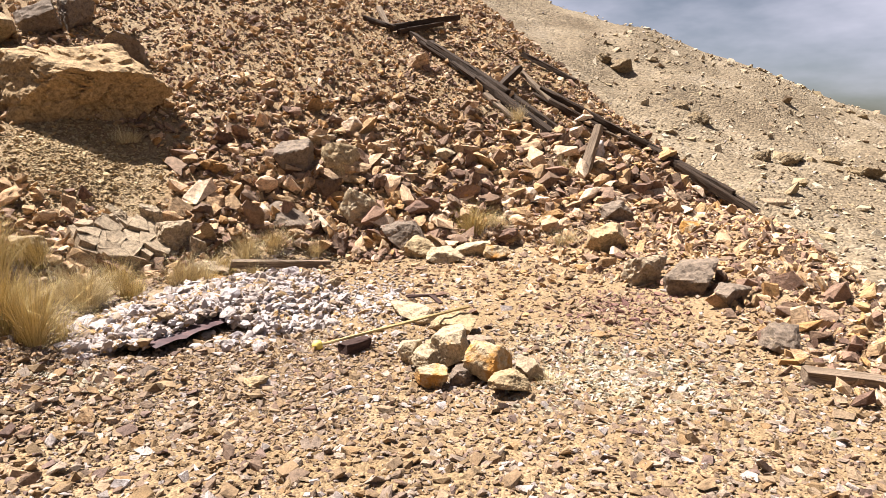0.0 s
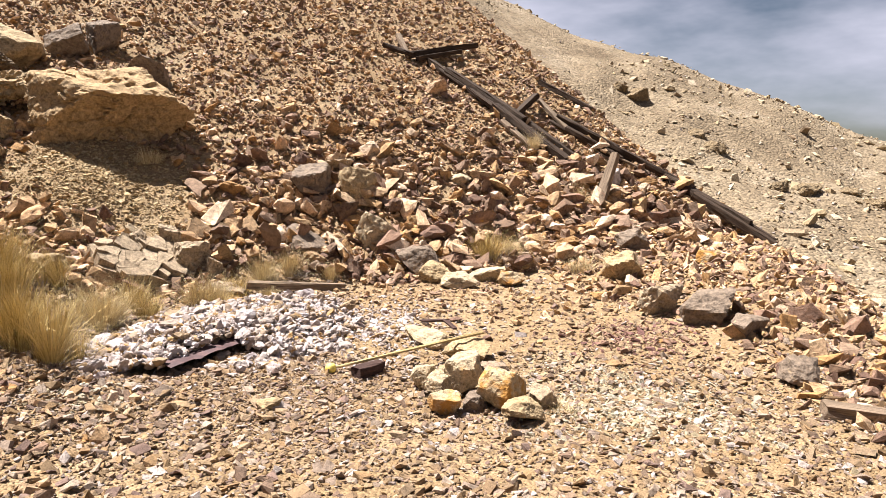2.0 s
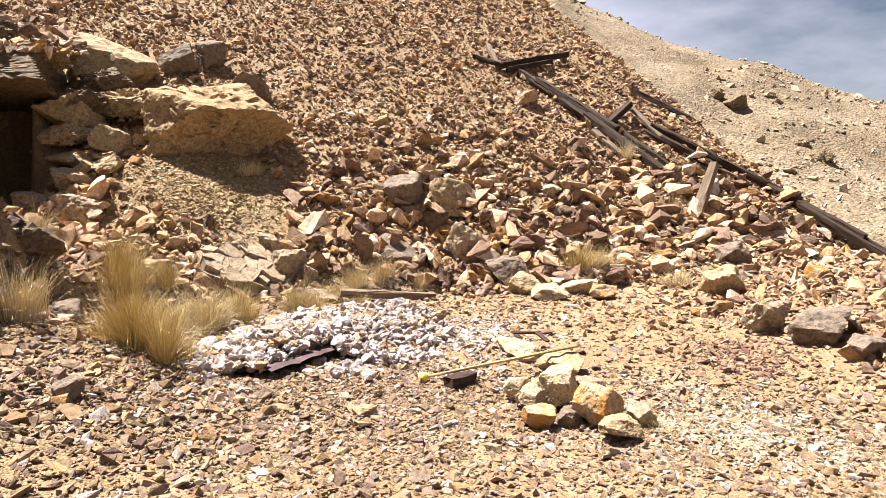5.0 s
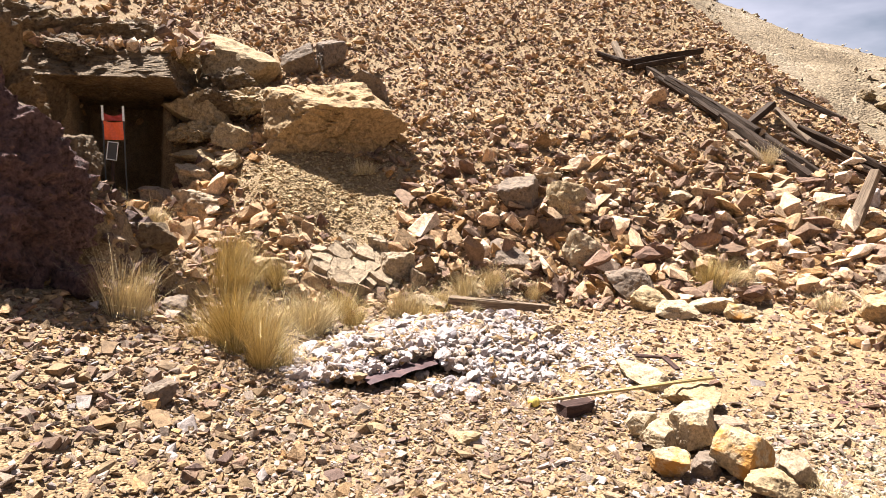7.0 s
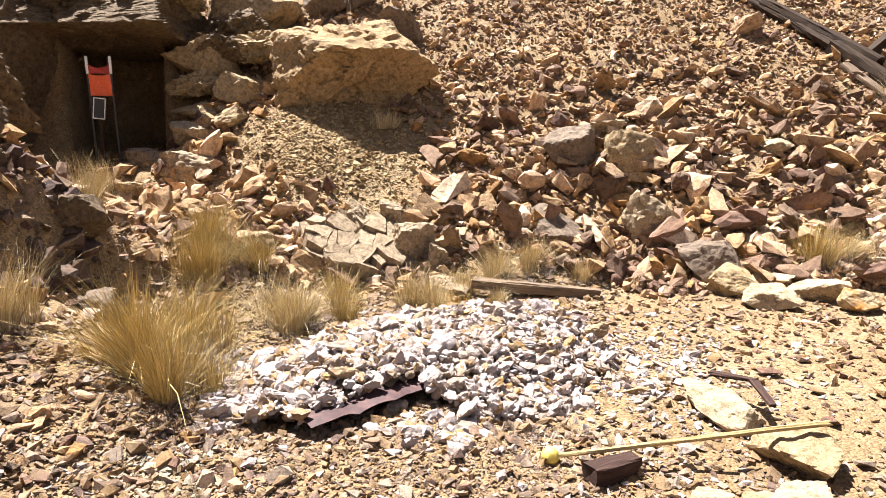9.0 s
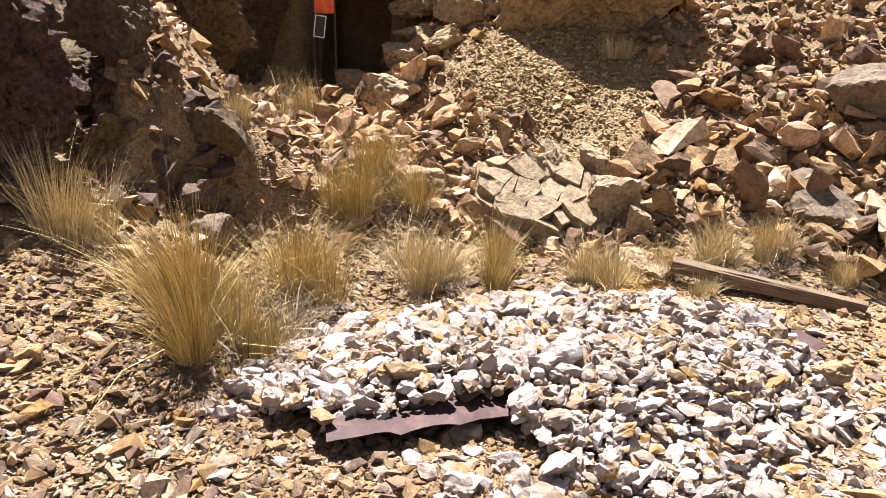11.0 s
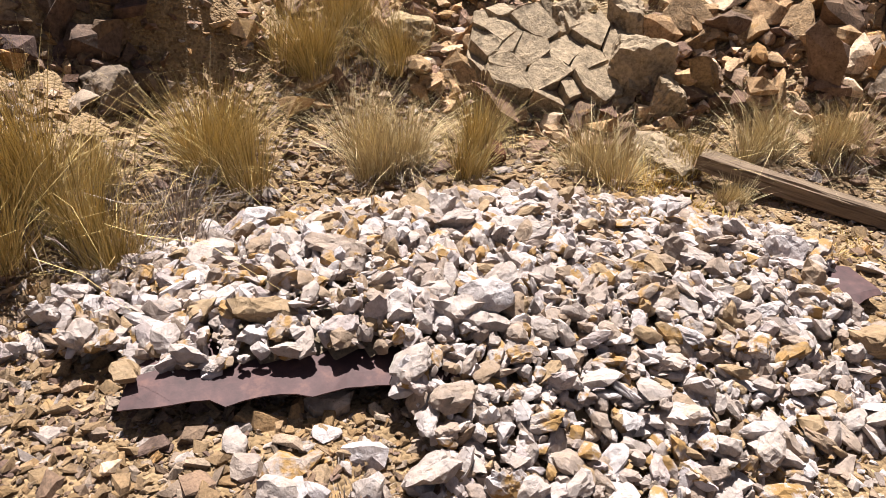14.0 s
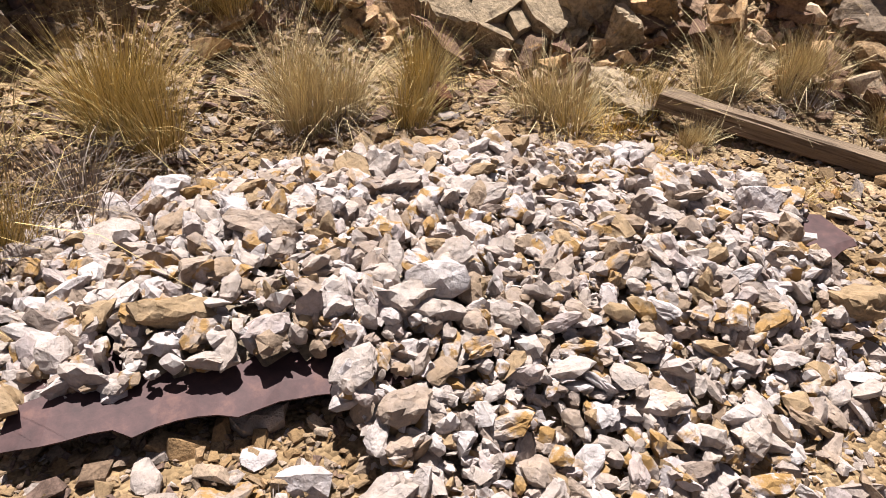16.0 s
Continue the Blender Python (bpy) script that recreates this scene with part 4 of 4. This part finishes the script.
# ---- old timbers ----
def timber(name, a, b, thick, thin, mat, label, seed, category="log", flat=0.85, parent=None):
    """A weathered log or plank from a to b, split and uneven; its grain runs along its length."""
    thick, thin = thick * (1.05 if category in ("log", "plank") else 1), thin * (1.05 if category in ("log", "plank") else 1)
    a, b = Vector(a), Vector(b)
    if category in ("log", "plank"):
        a.z, b.z = max(a.z, foot(a.x, a.y) + thick * 0.4), max(b.z, foot(b.x, b.y) + thin * 0.4)
    length = (b - a).length
    bm = bmesh.new()
    rings, sides = max(6, int(length * 7)), 14
    grid = []
    for i in range(rings + 1):
        s = i / rings
        r = (thick + (thin - thick) * s) / 2
        ring = []
        for k in range(sides):
            an = 2 * math.pi * k / sides
            rough = 1 + 0.26 * noise.noise((seed + k * 1.7, s * 1.2, seed)) + 0.14 * noise.noise((s * length * 4, k * 2.1, seed))
            cy, cz = math.cos(an), math.sin(an)
            if flat < 0.9:
                cy, cz = [math.copysign(abs(c) ** 0.35, c) for c in (cy, cz)]
            ends = 0.04 * noise.noise((seed, k * 3.3, i)) if i in (0, rings) else 0
            wob = 0.02 * length * noise.noise((seed * 2, s * 2, 1)) * (flat > 0.9)
            ring.append(bm.verts.new((s * length + ends, cy * r * rough + wob, cz * r * rough * flat)))
        grid.append(ring)
    for i in range(rings):
        for k in range(sides):
            bm.faces.new((grid[i][k], grid[i + 1][k], grid[i + 1][(k + 1) % sides], grid[i][(k + 1) % sides]))
    bm.faces.new(grid[0])
    bm.faces.new(grid[-1][::-1])
    bmesh.ops.recalc_face_normals(bm, faces=bm.faces)
    ob = part(name, bm, mat, parent)
    d = (b - a).normalized()
    ob.matrix_world = Matrix.Translation(a) @ d.to_track_quat("X", "Z").to_matrix().to_4x4()
    return tagged(ob, label, category)


OLD = "weathered dark mine timber lying along the slope's edge"
timber("log", (-1.76, 17.45, 4.0), (-1.0, 17.1, 3.75), 0.16, 0.13, mat_timber, OLD, 1)
timber("log", (-1.45, 18.0, 4.35), (-1.1, 17.15, 3.7), 0.13, 0.1, mat_grey_wood, "greyed timber stub lying across logs on the slope", 2)
timber("log", (-1.15, 17.2, 3.75), (0.62, 18.6, 4.2), 0.2, 0.15, mat_timber, OLD, 3)
timber("log", (-0.9, 17.1, 3.65), (0.2, 17.9, 3.95), 0.14, 0.12, mat_timber, OLD, 4)
timber("log", (-0.6, 17.25, 3.6), (1.0, 15.7, 2.4), 0.2, 0.17, mat_timber, OLD, 5)
timber("log", (-0.15, 16.8, 3.35), (1.6, 15.3, 2.15), 0.22, 0.18, mat_timber, OLD, 6)
timber("plank", (0.4, 16.1, 2.85), (2.35, 14.4, 1.35), 0.24, 0.2, mat_timber, "split dark plank lying along the slope's edge", 7, "plank", 0.35)
timber("log", (0.95, 15.6, 2.35), (2.42, 14.3, 1.25), 0.26, 0.22, mat_timber, OLD, 8)
timber("log", (1.3, 15.75, 2.35), (2.68, 14.55, 1.3), 0.2, 0.16, mat_timber, OLD, 9)
timber("plank", (1.1, 15.2, 2.05), (2.1, 14.1, 1.2), 0.18, 0.1, mat_grey_wood, "greyed splintered plank among the logs", 10, "plank", 0.4)
timber("log", (1.48, 15.75, 2.2), (1.98, 16.3, 2.75), 0.16, 0.15, mat_timber, "short dark timber propped up on end", 11)
timber("plank", (1.98, 16.5, 2.75), (2.75, 15.5, 1.85), 0.16, 0.12, mat_grey_wood, "greyed splintered plank among the logs", 12, "plank", 0.5)
timber("log", (2.45, 16.0, 2.2), (3.7, 15.3, 1.5), 0.26, 0.24, mat_timber, OLD, 13)
timber("log", (2.6, 15.6, 1.95), (3.75, 15.0, 1.3), 0.22, 0.2, mat_timber, OLD, 14)
timber("log", (3.4, 15.4, 1.6), (4.9, 14.8, 0.9), 0.22, 0.17, mat_timber, OLD, 15)
timber("log", (4.7, 14.85, 0.95), (6.0, 13.35, 0.1), 0.2, 0.16, mat_timber, OLD, 16)
timber("log", (5.1, 14.1, 0.6), (6.3, 12.9, -0.25), 0.2, 0.15, mat_timber, OLD, 17)
timber("plank", (5.6, 13.9, 0.4), (6.35, 13.0, -0.15), 0.13, 0.08, mat_timber, "splintered dark plank at the end of the logs", 18, "plank", 0.5)
timber("log", (4.7, 14.6, 0.85), (5.3, 14.75, 0.8), 0.13, 0.12, mat_timber, "short dark timber stub sticking out of the slope", 19)
timber("leaning_post", (2.75, 12.95, 0.1), (3.25, 13.5, 1.45), 0.24, 0.16, mat_grey_wood, "greyed weathered post leaning out of the rubble", 20, "post")
for i, (a, b, w) in enumerate((((-0.3, 16.9, 3.4), (1.2, 15.5, 2.25), 0.12), ((0.2, 16.6, 3.1), (1.9, 15.0, 1.8), 0.1), ((1.2, 15.9, 2.5), (2.6, 14.75, 1.45), 0.12), ((2.3, 15.9, 2.15), (3.3, 15.1, 1.5), 0.1), ((3.2, 15.2, 1.5), (4.3, 14.7, 1.05), 0.1), ((4.6, 14.9, 0.95), (5.8, 13.7, 0.3), 0.1))):
    timber("plank", a, b, w * 1.4, w, mat_grey_wood if i % 3 == 1 else mat_timber, "split weathered plank among the old mine timbers", 40 + i, "plank", 0.35)
timber("log", (2.25, 17.8, 3.2), (3.45, 17.0, 2.5), 0.14, 0.12, mat_timber, OLD, 21)
timber("branch", (5.3, 10.3, -0.3), (4.75, 7.9, -0.32), 0.06, 0.05, mat_timber, "thin dark pole lying on the edge rubble", 22, "pole")
timber("plank", (2.74, 4.78, -0.36), (4.6, 4.3, -0.36), 0.17, 0.19, mat_grey_wood, "thick greyed plank lying on the bench's edge", 23, "plank", 0.55)
timber("beam", (-2.72, 8.6, -0.25), (-1.5, 9.05, -0.36), 0.13, 0.12, mat_grey_wood, "greyed old beam lying behind the quartz heap", 24, "beam", 0.8)
timber("bark_strip", (-0.36, 7.16, -0.3), (-0.08, 6.98, -0.24), 0.06, 0.05, mat_black_wood, "dark strip of bark on a slab", 25, "bark", 0.5)
timber("bark_strip", (-0.1, 7.0, -0.25), (0.0, 6.52, -0.2), 0.055, 0.04, mat_black_wood, "dark strip of bark hanging over a slab", 28, "bark", 0.5)

# stick with a ball on its end, propped on a rock
stick = timber("stick", (-1.14, 5.7, -0.355), (0.28, 6.38, -0.19), 0.026, 0.034, mat_stick, "straw-coloured stick with a yellow ball on its end", 26, "stick", 1.0)
bm = bmesh.new()
bmesh.ops.create_icosphere(bm, subdivisions=3, radius=0.05)
for v in bm.verts:
    v.co *= 1 + 0.08 * noise.noise(v.co * 30)
ball = part("ball", bm, mat_yellow, stick, "yellow ball")
ball.location = (0.03, 0, 0)

# short dark block of wood
block = timber("wood_block", (-0.88, 5.62, -0.36), (-0.68, 5.86, -0.36), 0.12, 0.11, mat_black_wood, "short dark charred block of wood on gravel", 27, "wood block", 0.85)


# ---- marker in the adit ----
def bar(bm, a, b, w):
    a, b = Vector(a), Vector(b)
    m = Matrix.Translation((a + b) / 2) @ (b - a).to_track_quat("Z", "Y").to_matrix().to_4x4() @ Matrix.Diagonal((w, w, (b - a).length, 1))
    bmesh.ops.create_cube(bm, size=1, matrix=m)


marker = tagged(new("warning_marker"), "orange warning panel on two white-tipped posts in the adit", "marker")
marker.matrix_world = pose(-8.4, 9.1, 1.07, 0, 0, 40) @ Matrix.Diagonal((0.77, 0.77, 0.77, 1))
for side in (-1, 1):
    bm = bmesh.new()
    bar(bm, (side * 0.19, 0, -0.5), (side * 0.19, 0, 1.2), 0.03)
    bmesh.ops.bevel(bm, geom=bm.edges, offset=0.004, segments=1)
    post = part("post", bm, mat_black, marker)
    bm = bmesh.new()
    bar(bm, (side * 0.19, 0, 1.203), (side * 0.19, 0, 1.5), 0.04)
    bmesh.ops.bevel(bm, geom=bm.edges, offset=0.006, segments=1)
    part("post_tip", bm, mat_white_post, post, "white post tip")


def panel(name, z0, z1, width, mat, label, sag=0.03):
    bm = bmesh.new()
    rows = []
    for side in (0.014, -0.014):
        rows.append([[bm.verts.new((width * (i / 8 - 0.5), side + 0.012 * math.sin(i * 1.3 + j), z0 + (z1 - z0) * j / 4 - sag * (1 - (i / 4 - 1) ** 2) * (j / 4))) for i in range(9)] for j in range(5)])
    for r, g in enumerate(rows):
        for j in range(4):
            for i in range(8):
                f = (g[j][i], g[j][i + 1], g[j + 1][i + 1], g[j + 1][i])
                bm.faces.new(f if r else f[::-1])
    part(name, bm, mat, marker, label)


panel("orange_panel", 0.82, 1.2, 0.36, mat_orange, "orange plastic panel")
panel("red_panel", 1.205, 1.36, 0.34, mat_dark_red, "dark red plastic strip", 0.06)
sign = tagged(new("small_sign"), "small black sign with a white border on the marker", "sign")
sign.matrix_world = pose(-8.36, 8.98, 1.39, 0, 8, 40) @ Matrix.Diagonal((0.88, 1, 0.95, 1))
bm = bmesh.new()
bar(bm, (0, 0, 0), (0, 0, 0.3), 0.17)
bmesh.ops.scale(bm, vec=(1, 0.05, 1), verts=bm.verts)
part("plate", bm, mat_black, sign)
for a, b in (((-0.08, 0), (-0.08, 0.3)), ((0.08, 0), (0.08, 0.3)), ((-0.08, 0.007), (0.08, 0.007)), ((-0.08, 0.293), (0.08, 0.293))):
    bm = bmesh.new()
    bar(bm, (a[0], -0.012, a[1]), (b[0], -0.012, b[1]), 0.014)
    part("border", bm, mat_white_post, sign, "white border")
timber("sign_stake", (-8.36, 9.0, 0.6), (-8.36, 9.0, 1.4), 0.04, 0.04, mat_black_wood, "dark stake that holds up the small sign", 29, "stake")


# ---- grass ----
def blades(name, count, height, spread, base, width, mat, seed, droop=0.5, parent=None):
    rs = np.random.RandomState(seed)
    an, lean = rs.uniform(0, 2 * np.pi, count), np.abs(rs.normal(0, 1, count)) * spread * np.where(rs.rand(count) < 0.6, 0.5, 1.15)
    h = height * rs.uniform(0.35, 1.05, count)
    clump = rs.randint(0, 5, count)
    centre, tall = rs.normal(0, base * 0.75, (5, 3)) * (1, 1, 0), rs.uniform(0.6, 1.1, 5)
    bias = rs.normal(0, 0.16, (5, 3)) * (1, 1, 0)
    h = h * tall[clump]
    r0 = base * np.sqrt(rs.rand(count))
    out = np.stack([np.cos(an), np.sin(an), 0 * an], -1)
    root = out * r0[:, None] * 0.6 + centre[clump] + np.stack([0 * an, 0 * an, 0 * an - 0.03], -1)
    side = np.stack([-np.sin(an + rs.normal(0, 1, count)), np.cos(an + rs.normal(0, 1, count)), 0 * an], -1)
    vs = []
    for k, s in enumerate((0, 0.4, 0.75, 1.0)):
        mid = root + out * (lean * (0.6 * s + droop * s * s) * h)[:, None] + bias[clump] * (s * s * h)[:, None]
        mid[:, 2] += h * s * np.sqrt(np.clip(1 - (lean * 0.7 * s) ** 2, 0.12, 1))
        wv = width * (1, 0.85, 0.55, 0.12)[k] / 2
        vs += [mid - side * wv, mid + side * wv]
    verts = np.stack(vs, 1).reshape(-1, 3)
    f = np.array([[2 * k, 2 * k + 1, 2 * k + 3, 2 * k + 2] for k in range(3)])
    faces = (f[None] + (np.arange(count) * 8)[:, None, None]).reshape(-1, 4)
    return link_mesh(name, verts, faces, mat, parent=parent)


def tuft(x, y, height, width, seed, mat, text, thick=1.0, twigs=True):
    ob = blades("grass_tuft", int(900 * thick), height, 0.52 * width / max(height, 0.1), width * 0.26, 0.0036, mat, seed, 0.8)
    ob.location = (x, y, foot(x, y))
    blades("seed_stalk", int(34 * thick), height * 1.2, 0.3 * width / max(height, 0.1), width * 0.2, 0.004, mat_grass_pale, seed + 1, 0.3, ob)
    if twigs:
        blades("dead_base", int(170 * thick), height * 0.38, 0.9, width * 0.3, 0.006, mat_twig, seed + 2, 0.4, ob)
    return tagged(ob, text, "grass", "dry grass tufts")


STRAW, PALE = "dry golden bunch grass growing in gravel", "pale dry grass growing among stones"
TUFTS = [
    (-3.62, 5.16, 0.52, 0.5, 1.6, mat_grass, STRAW), (-3.4, 5.3, 0.42, 0.42, 1.1, mat_grass, STRAW), (-3.85, 5.5, 0.36, 0.32, 0.6, mat_grass, STRAW), (-3.17, 5.36, 0.28, 0.26, 0.6, mat_grass, STRAW),
    (-4.14, 6.16, 0.46, 0.62, 1.5, mat_grass, STRAW), (-4.95, 7.1, 0.5, 0.55, 1.2, mat_grass, STRAW), (-5.3, 7.6, 0.5, 0.5, 1.0, mat_grass, STRAW), (-4.85, 7.65, 0.42, 0.42, 0.9, mat_grass, STRAW),
    (-3.87, 7.08, 0.45, 0.6, 1.3, mat_grass_pale, PALE), (-3.78, 7.75, 0.36, 0.4, 0.8, mat_grass, STRAW), (-3.6, 7.55, 0.3, 0.3, 0.5, mat_grass, STRAW), (-3.25, 8.15, 0.34, 0.5, 1.0, mat_grass_pale, PALE),
    (-2.9, 8.68, 0.3, 0.35, 0.6, mat_grass, STRAW), (-2.6, 9.1, 0.34, 0.42, 0.8, mat_grass_pale, PALE), (-2.25, 9.4, 0.36, 0.45, 0.8, mat_grass_pale, PALE), (-1.75, 9.35, 0.24, 0.35, 0.5, mat_grass_pale, PALE),
    (-2.42, 8.5, 0.16, 0.22, 0.5, mat_grass_pale, PALE), (0.6, 10.75, 0.42, 0.55, 1.1, mat_grass, STRAW), (1.0, 10.95, 0.3, 0.4, 0.6, mat_grass_pale, PALE), (-7.7, 8.25, 0.5, 0.45, 0.6, mat_grass_pale, PALE),
    (-5.3, 6.3, 0.36, 0.32, 0.6, mat_grass_pale, PALE), (-4.1, 9.6, 0.14, 0.4, 0.5, mat_grass_pale, PALE), (-5.0, 11.0, 0.25, 0.4, 0.6, mat_grass_pale, PALE), (2.35, 12.9, 0.35, 0.45, 0.6, mat_grass_pale, PALE),
    (1.6, 14.6, 0.35, 0.5, 0.6, mat_grass_pale, PALE), (2.0, 10.0, 0.25, 0.35, 0.4, mat_grass_pale, PALE), (-4.3, 4.85, 0.5, 0.4, 0.6, mat_grass_pale, PALE), (0.85, 5.05, 0.1, 0.3, 0.4, mat_grass_pale, PALE),
]
for i, (x, y, h, w, thick, mat, text) in enumerate(TUFTS):
    tuft(x, y, h * 1.25, w * 1.1, 300 + 5 * i, mat, text, thick * 1.25)
for i, (x, y, h, w) in enumerate(((-3.2, 5.5, 0.3, 0.16), (-3.65, 5.62, 0.3, 0.16), (-3.95, 7.0, 0.3, 0.16), (-1.72, 5.66, 0.12, 0.09), (-1.35, 6.0, 0.08, 0.07), (-3.45, 6.05, 0.22, 0.2))):
    ob = blades("dead_brush", 300, h, 1.1, w, 0.005, mat_twig, 480 + i, 0.6)
    ob.location = (x, y, foot(x, y))
    tagged(ob, "grey dead brush tangled beside grass", "brush", kind="stuff")
# low bleached cushion plants between the last stones of the heap, and small yellow ones behind it
for i, (x, y, h, w, mat, text) in enumerate((
        (-1.45, 5.95, 0.06, 0.14, mat_cushion, 0), (-1.25, 6.1, 0.05, 0.12, mat_cushion, 0), (-1.1, 6.3, 0.06, 0.15, mat_cushion, 0), (-1.3, 6.45, 0.05, 0.11, mat_cushion, 0), (-1.05, 6.6, 0.05, 0.12, mat_cushion, 0),
        (-1.5, 6.2, 0.05, 0.1, mat_cushion, 0), (-1.0, 6.95, 0.05, 0.13, mat_cushion, 0), (-2.35, 8.2, 0.14, 0.12, mat_yellow_plant, 1), (-2.75, 8.35, 0.16, 0.15, mat_yellow_plant, 1), (-3.0, 8.2, 0.2, 0.16, mat_yellow_plant, 1), (-1.75, 8.55, 0.08, 0.1, mat_yellow_plant, 1))):
    ob = blades("low_plant", 420, h, 1.3, w, 0.005, mat, 520 + i, 0.5)
    ob.location = (x, y, foot(x, y))
    tagged(ob, ("bleached dry cushion plant growing between quartz stones", "small yellow dry plant behind the quartz heap")[text], "plant", "low dry plants", "stuff")

# ---- rocks and scrub of the far hillside ----
rs = np.random.RandomState(70)
az, r = np.radians(rs.uniform(-14, 44, 9000)), rs.uniform(30, 118, 9000)
x, y = r * np.sin(az), r * np.cos(az)
keep = fractal(x * 0.06, y * 0.06, 3) > -0.25
x, y, r = x[keep], y[keep], r[keep]
size = np.clip(rs.lognormal(math.log(0.26), 0.65, len(x)), 0.1, 1.8)
stones = strew("hillside_stones", FLAKES, np.stack([x, y, land(x, y) + size * 0.05], -1), size, 0.5, mat_far_stone, 71)
tagged(stones, "tan stones scattered over the far hillside", "stones", kind="stuff")
rs = np.random.RandomState(72)
az, r = np.radians(rs.uniform(-14, 44, 420)), rs.uniform(32, 112, 420)
x, y = r * np.sin(az), r * np.cos(az)
size = rs.uniform(0.15, 0.45, 420)
scrub = strew("hillside_scrub", FLAKES, np.stack([x, y, land(x, y) + size * 0.2], -1), size, 0.6, mat_twig, 73)
tagged(scrub, "small dark scrub dotted over the far hillside", "scrub", kind="stuff")
OUTCROPS = [(6.6, 58, 3.0, 1.8), (7.8, 57, 2.2, 1.3), (5.4, 60, 2.2, 1.4), (15.3, 84, 3.4, 1.4), (14.0, 85, 2.6, 1.2), (21.3, 74, 2.6, 1.1), (20.0, 76, 2.0, 1.0), (26.2, 68, 2.0, 1.1), (28.3, 70, 2.8, 1.2), (33.0, 70, 3.0, 1.0), (31.0, 72, 2.0, 0.8)]
for i, (a, r, w, h) in enumerate(OUTCROPS):
    x, y = r * math.sin(radians(a)), r * math.cos(radians(a))
    boulder("outcrop", (x, y, foot(x, y)), (w * 1.2, w * 0.8, h * 1.35), 30 * i, mat_far_rock, "tan rock outcrop on the far hillside", 400 + i, lumps=0.07, sink=0.45, category="outcrop", group="outcrops on the far hillside")
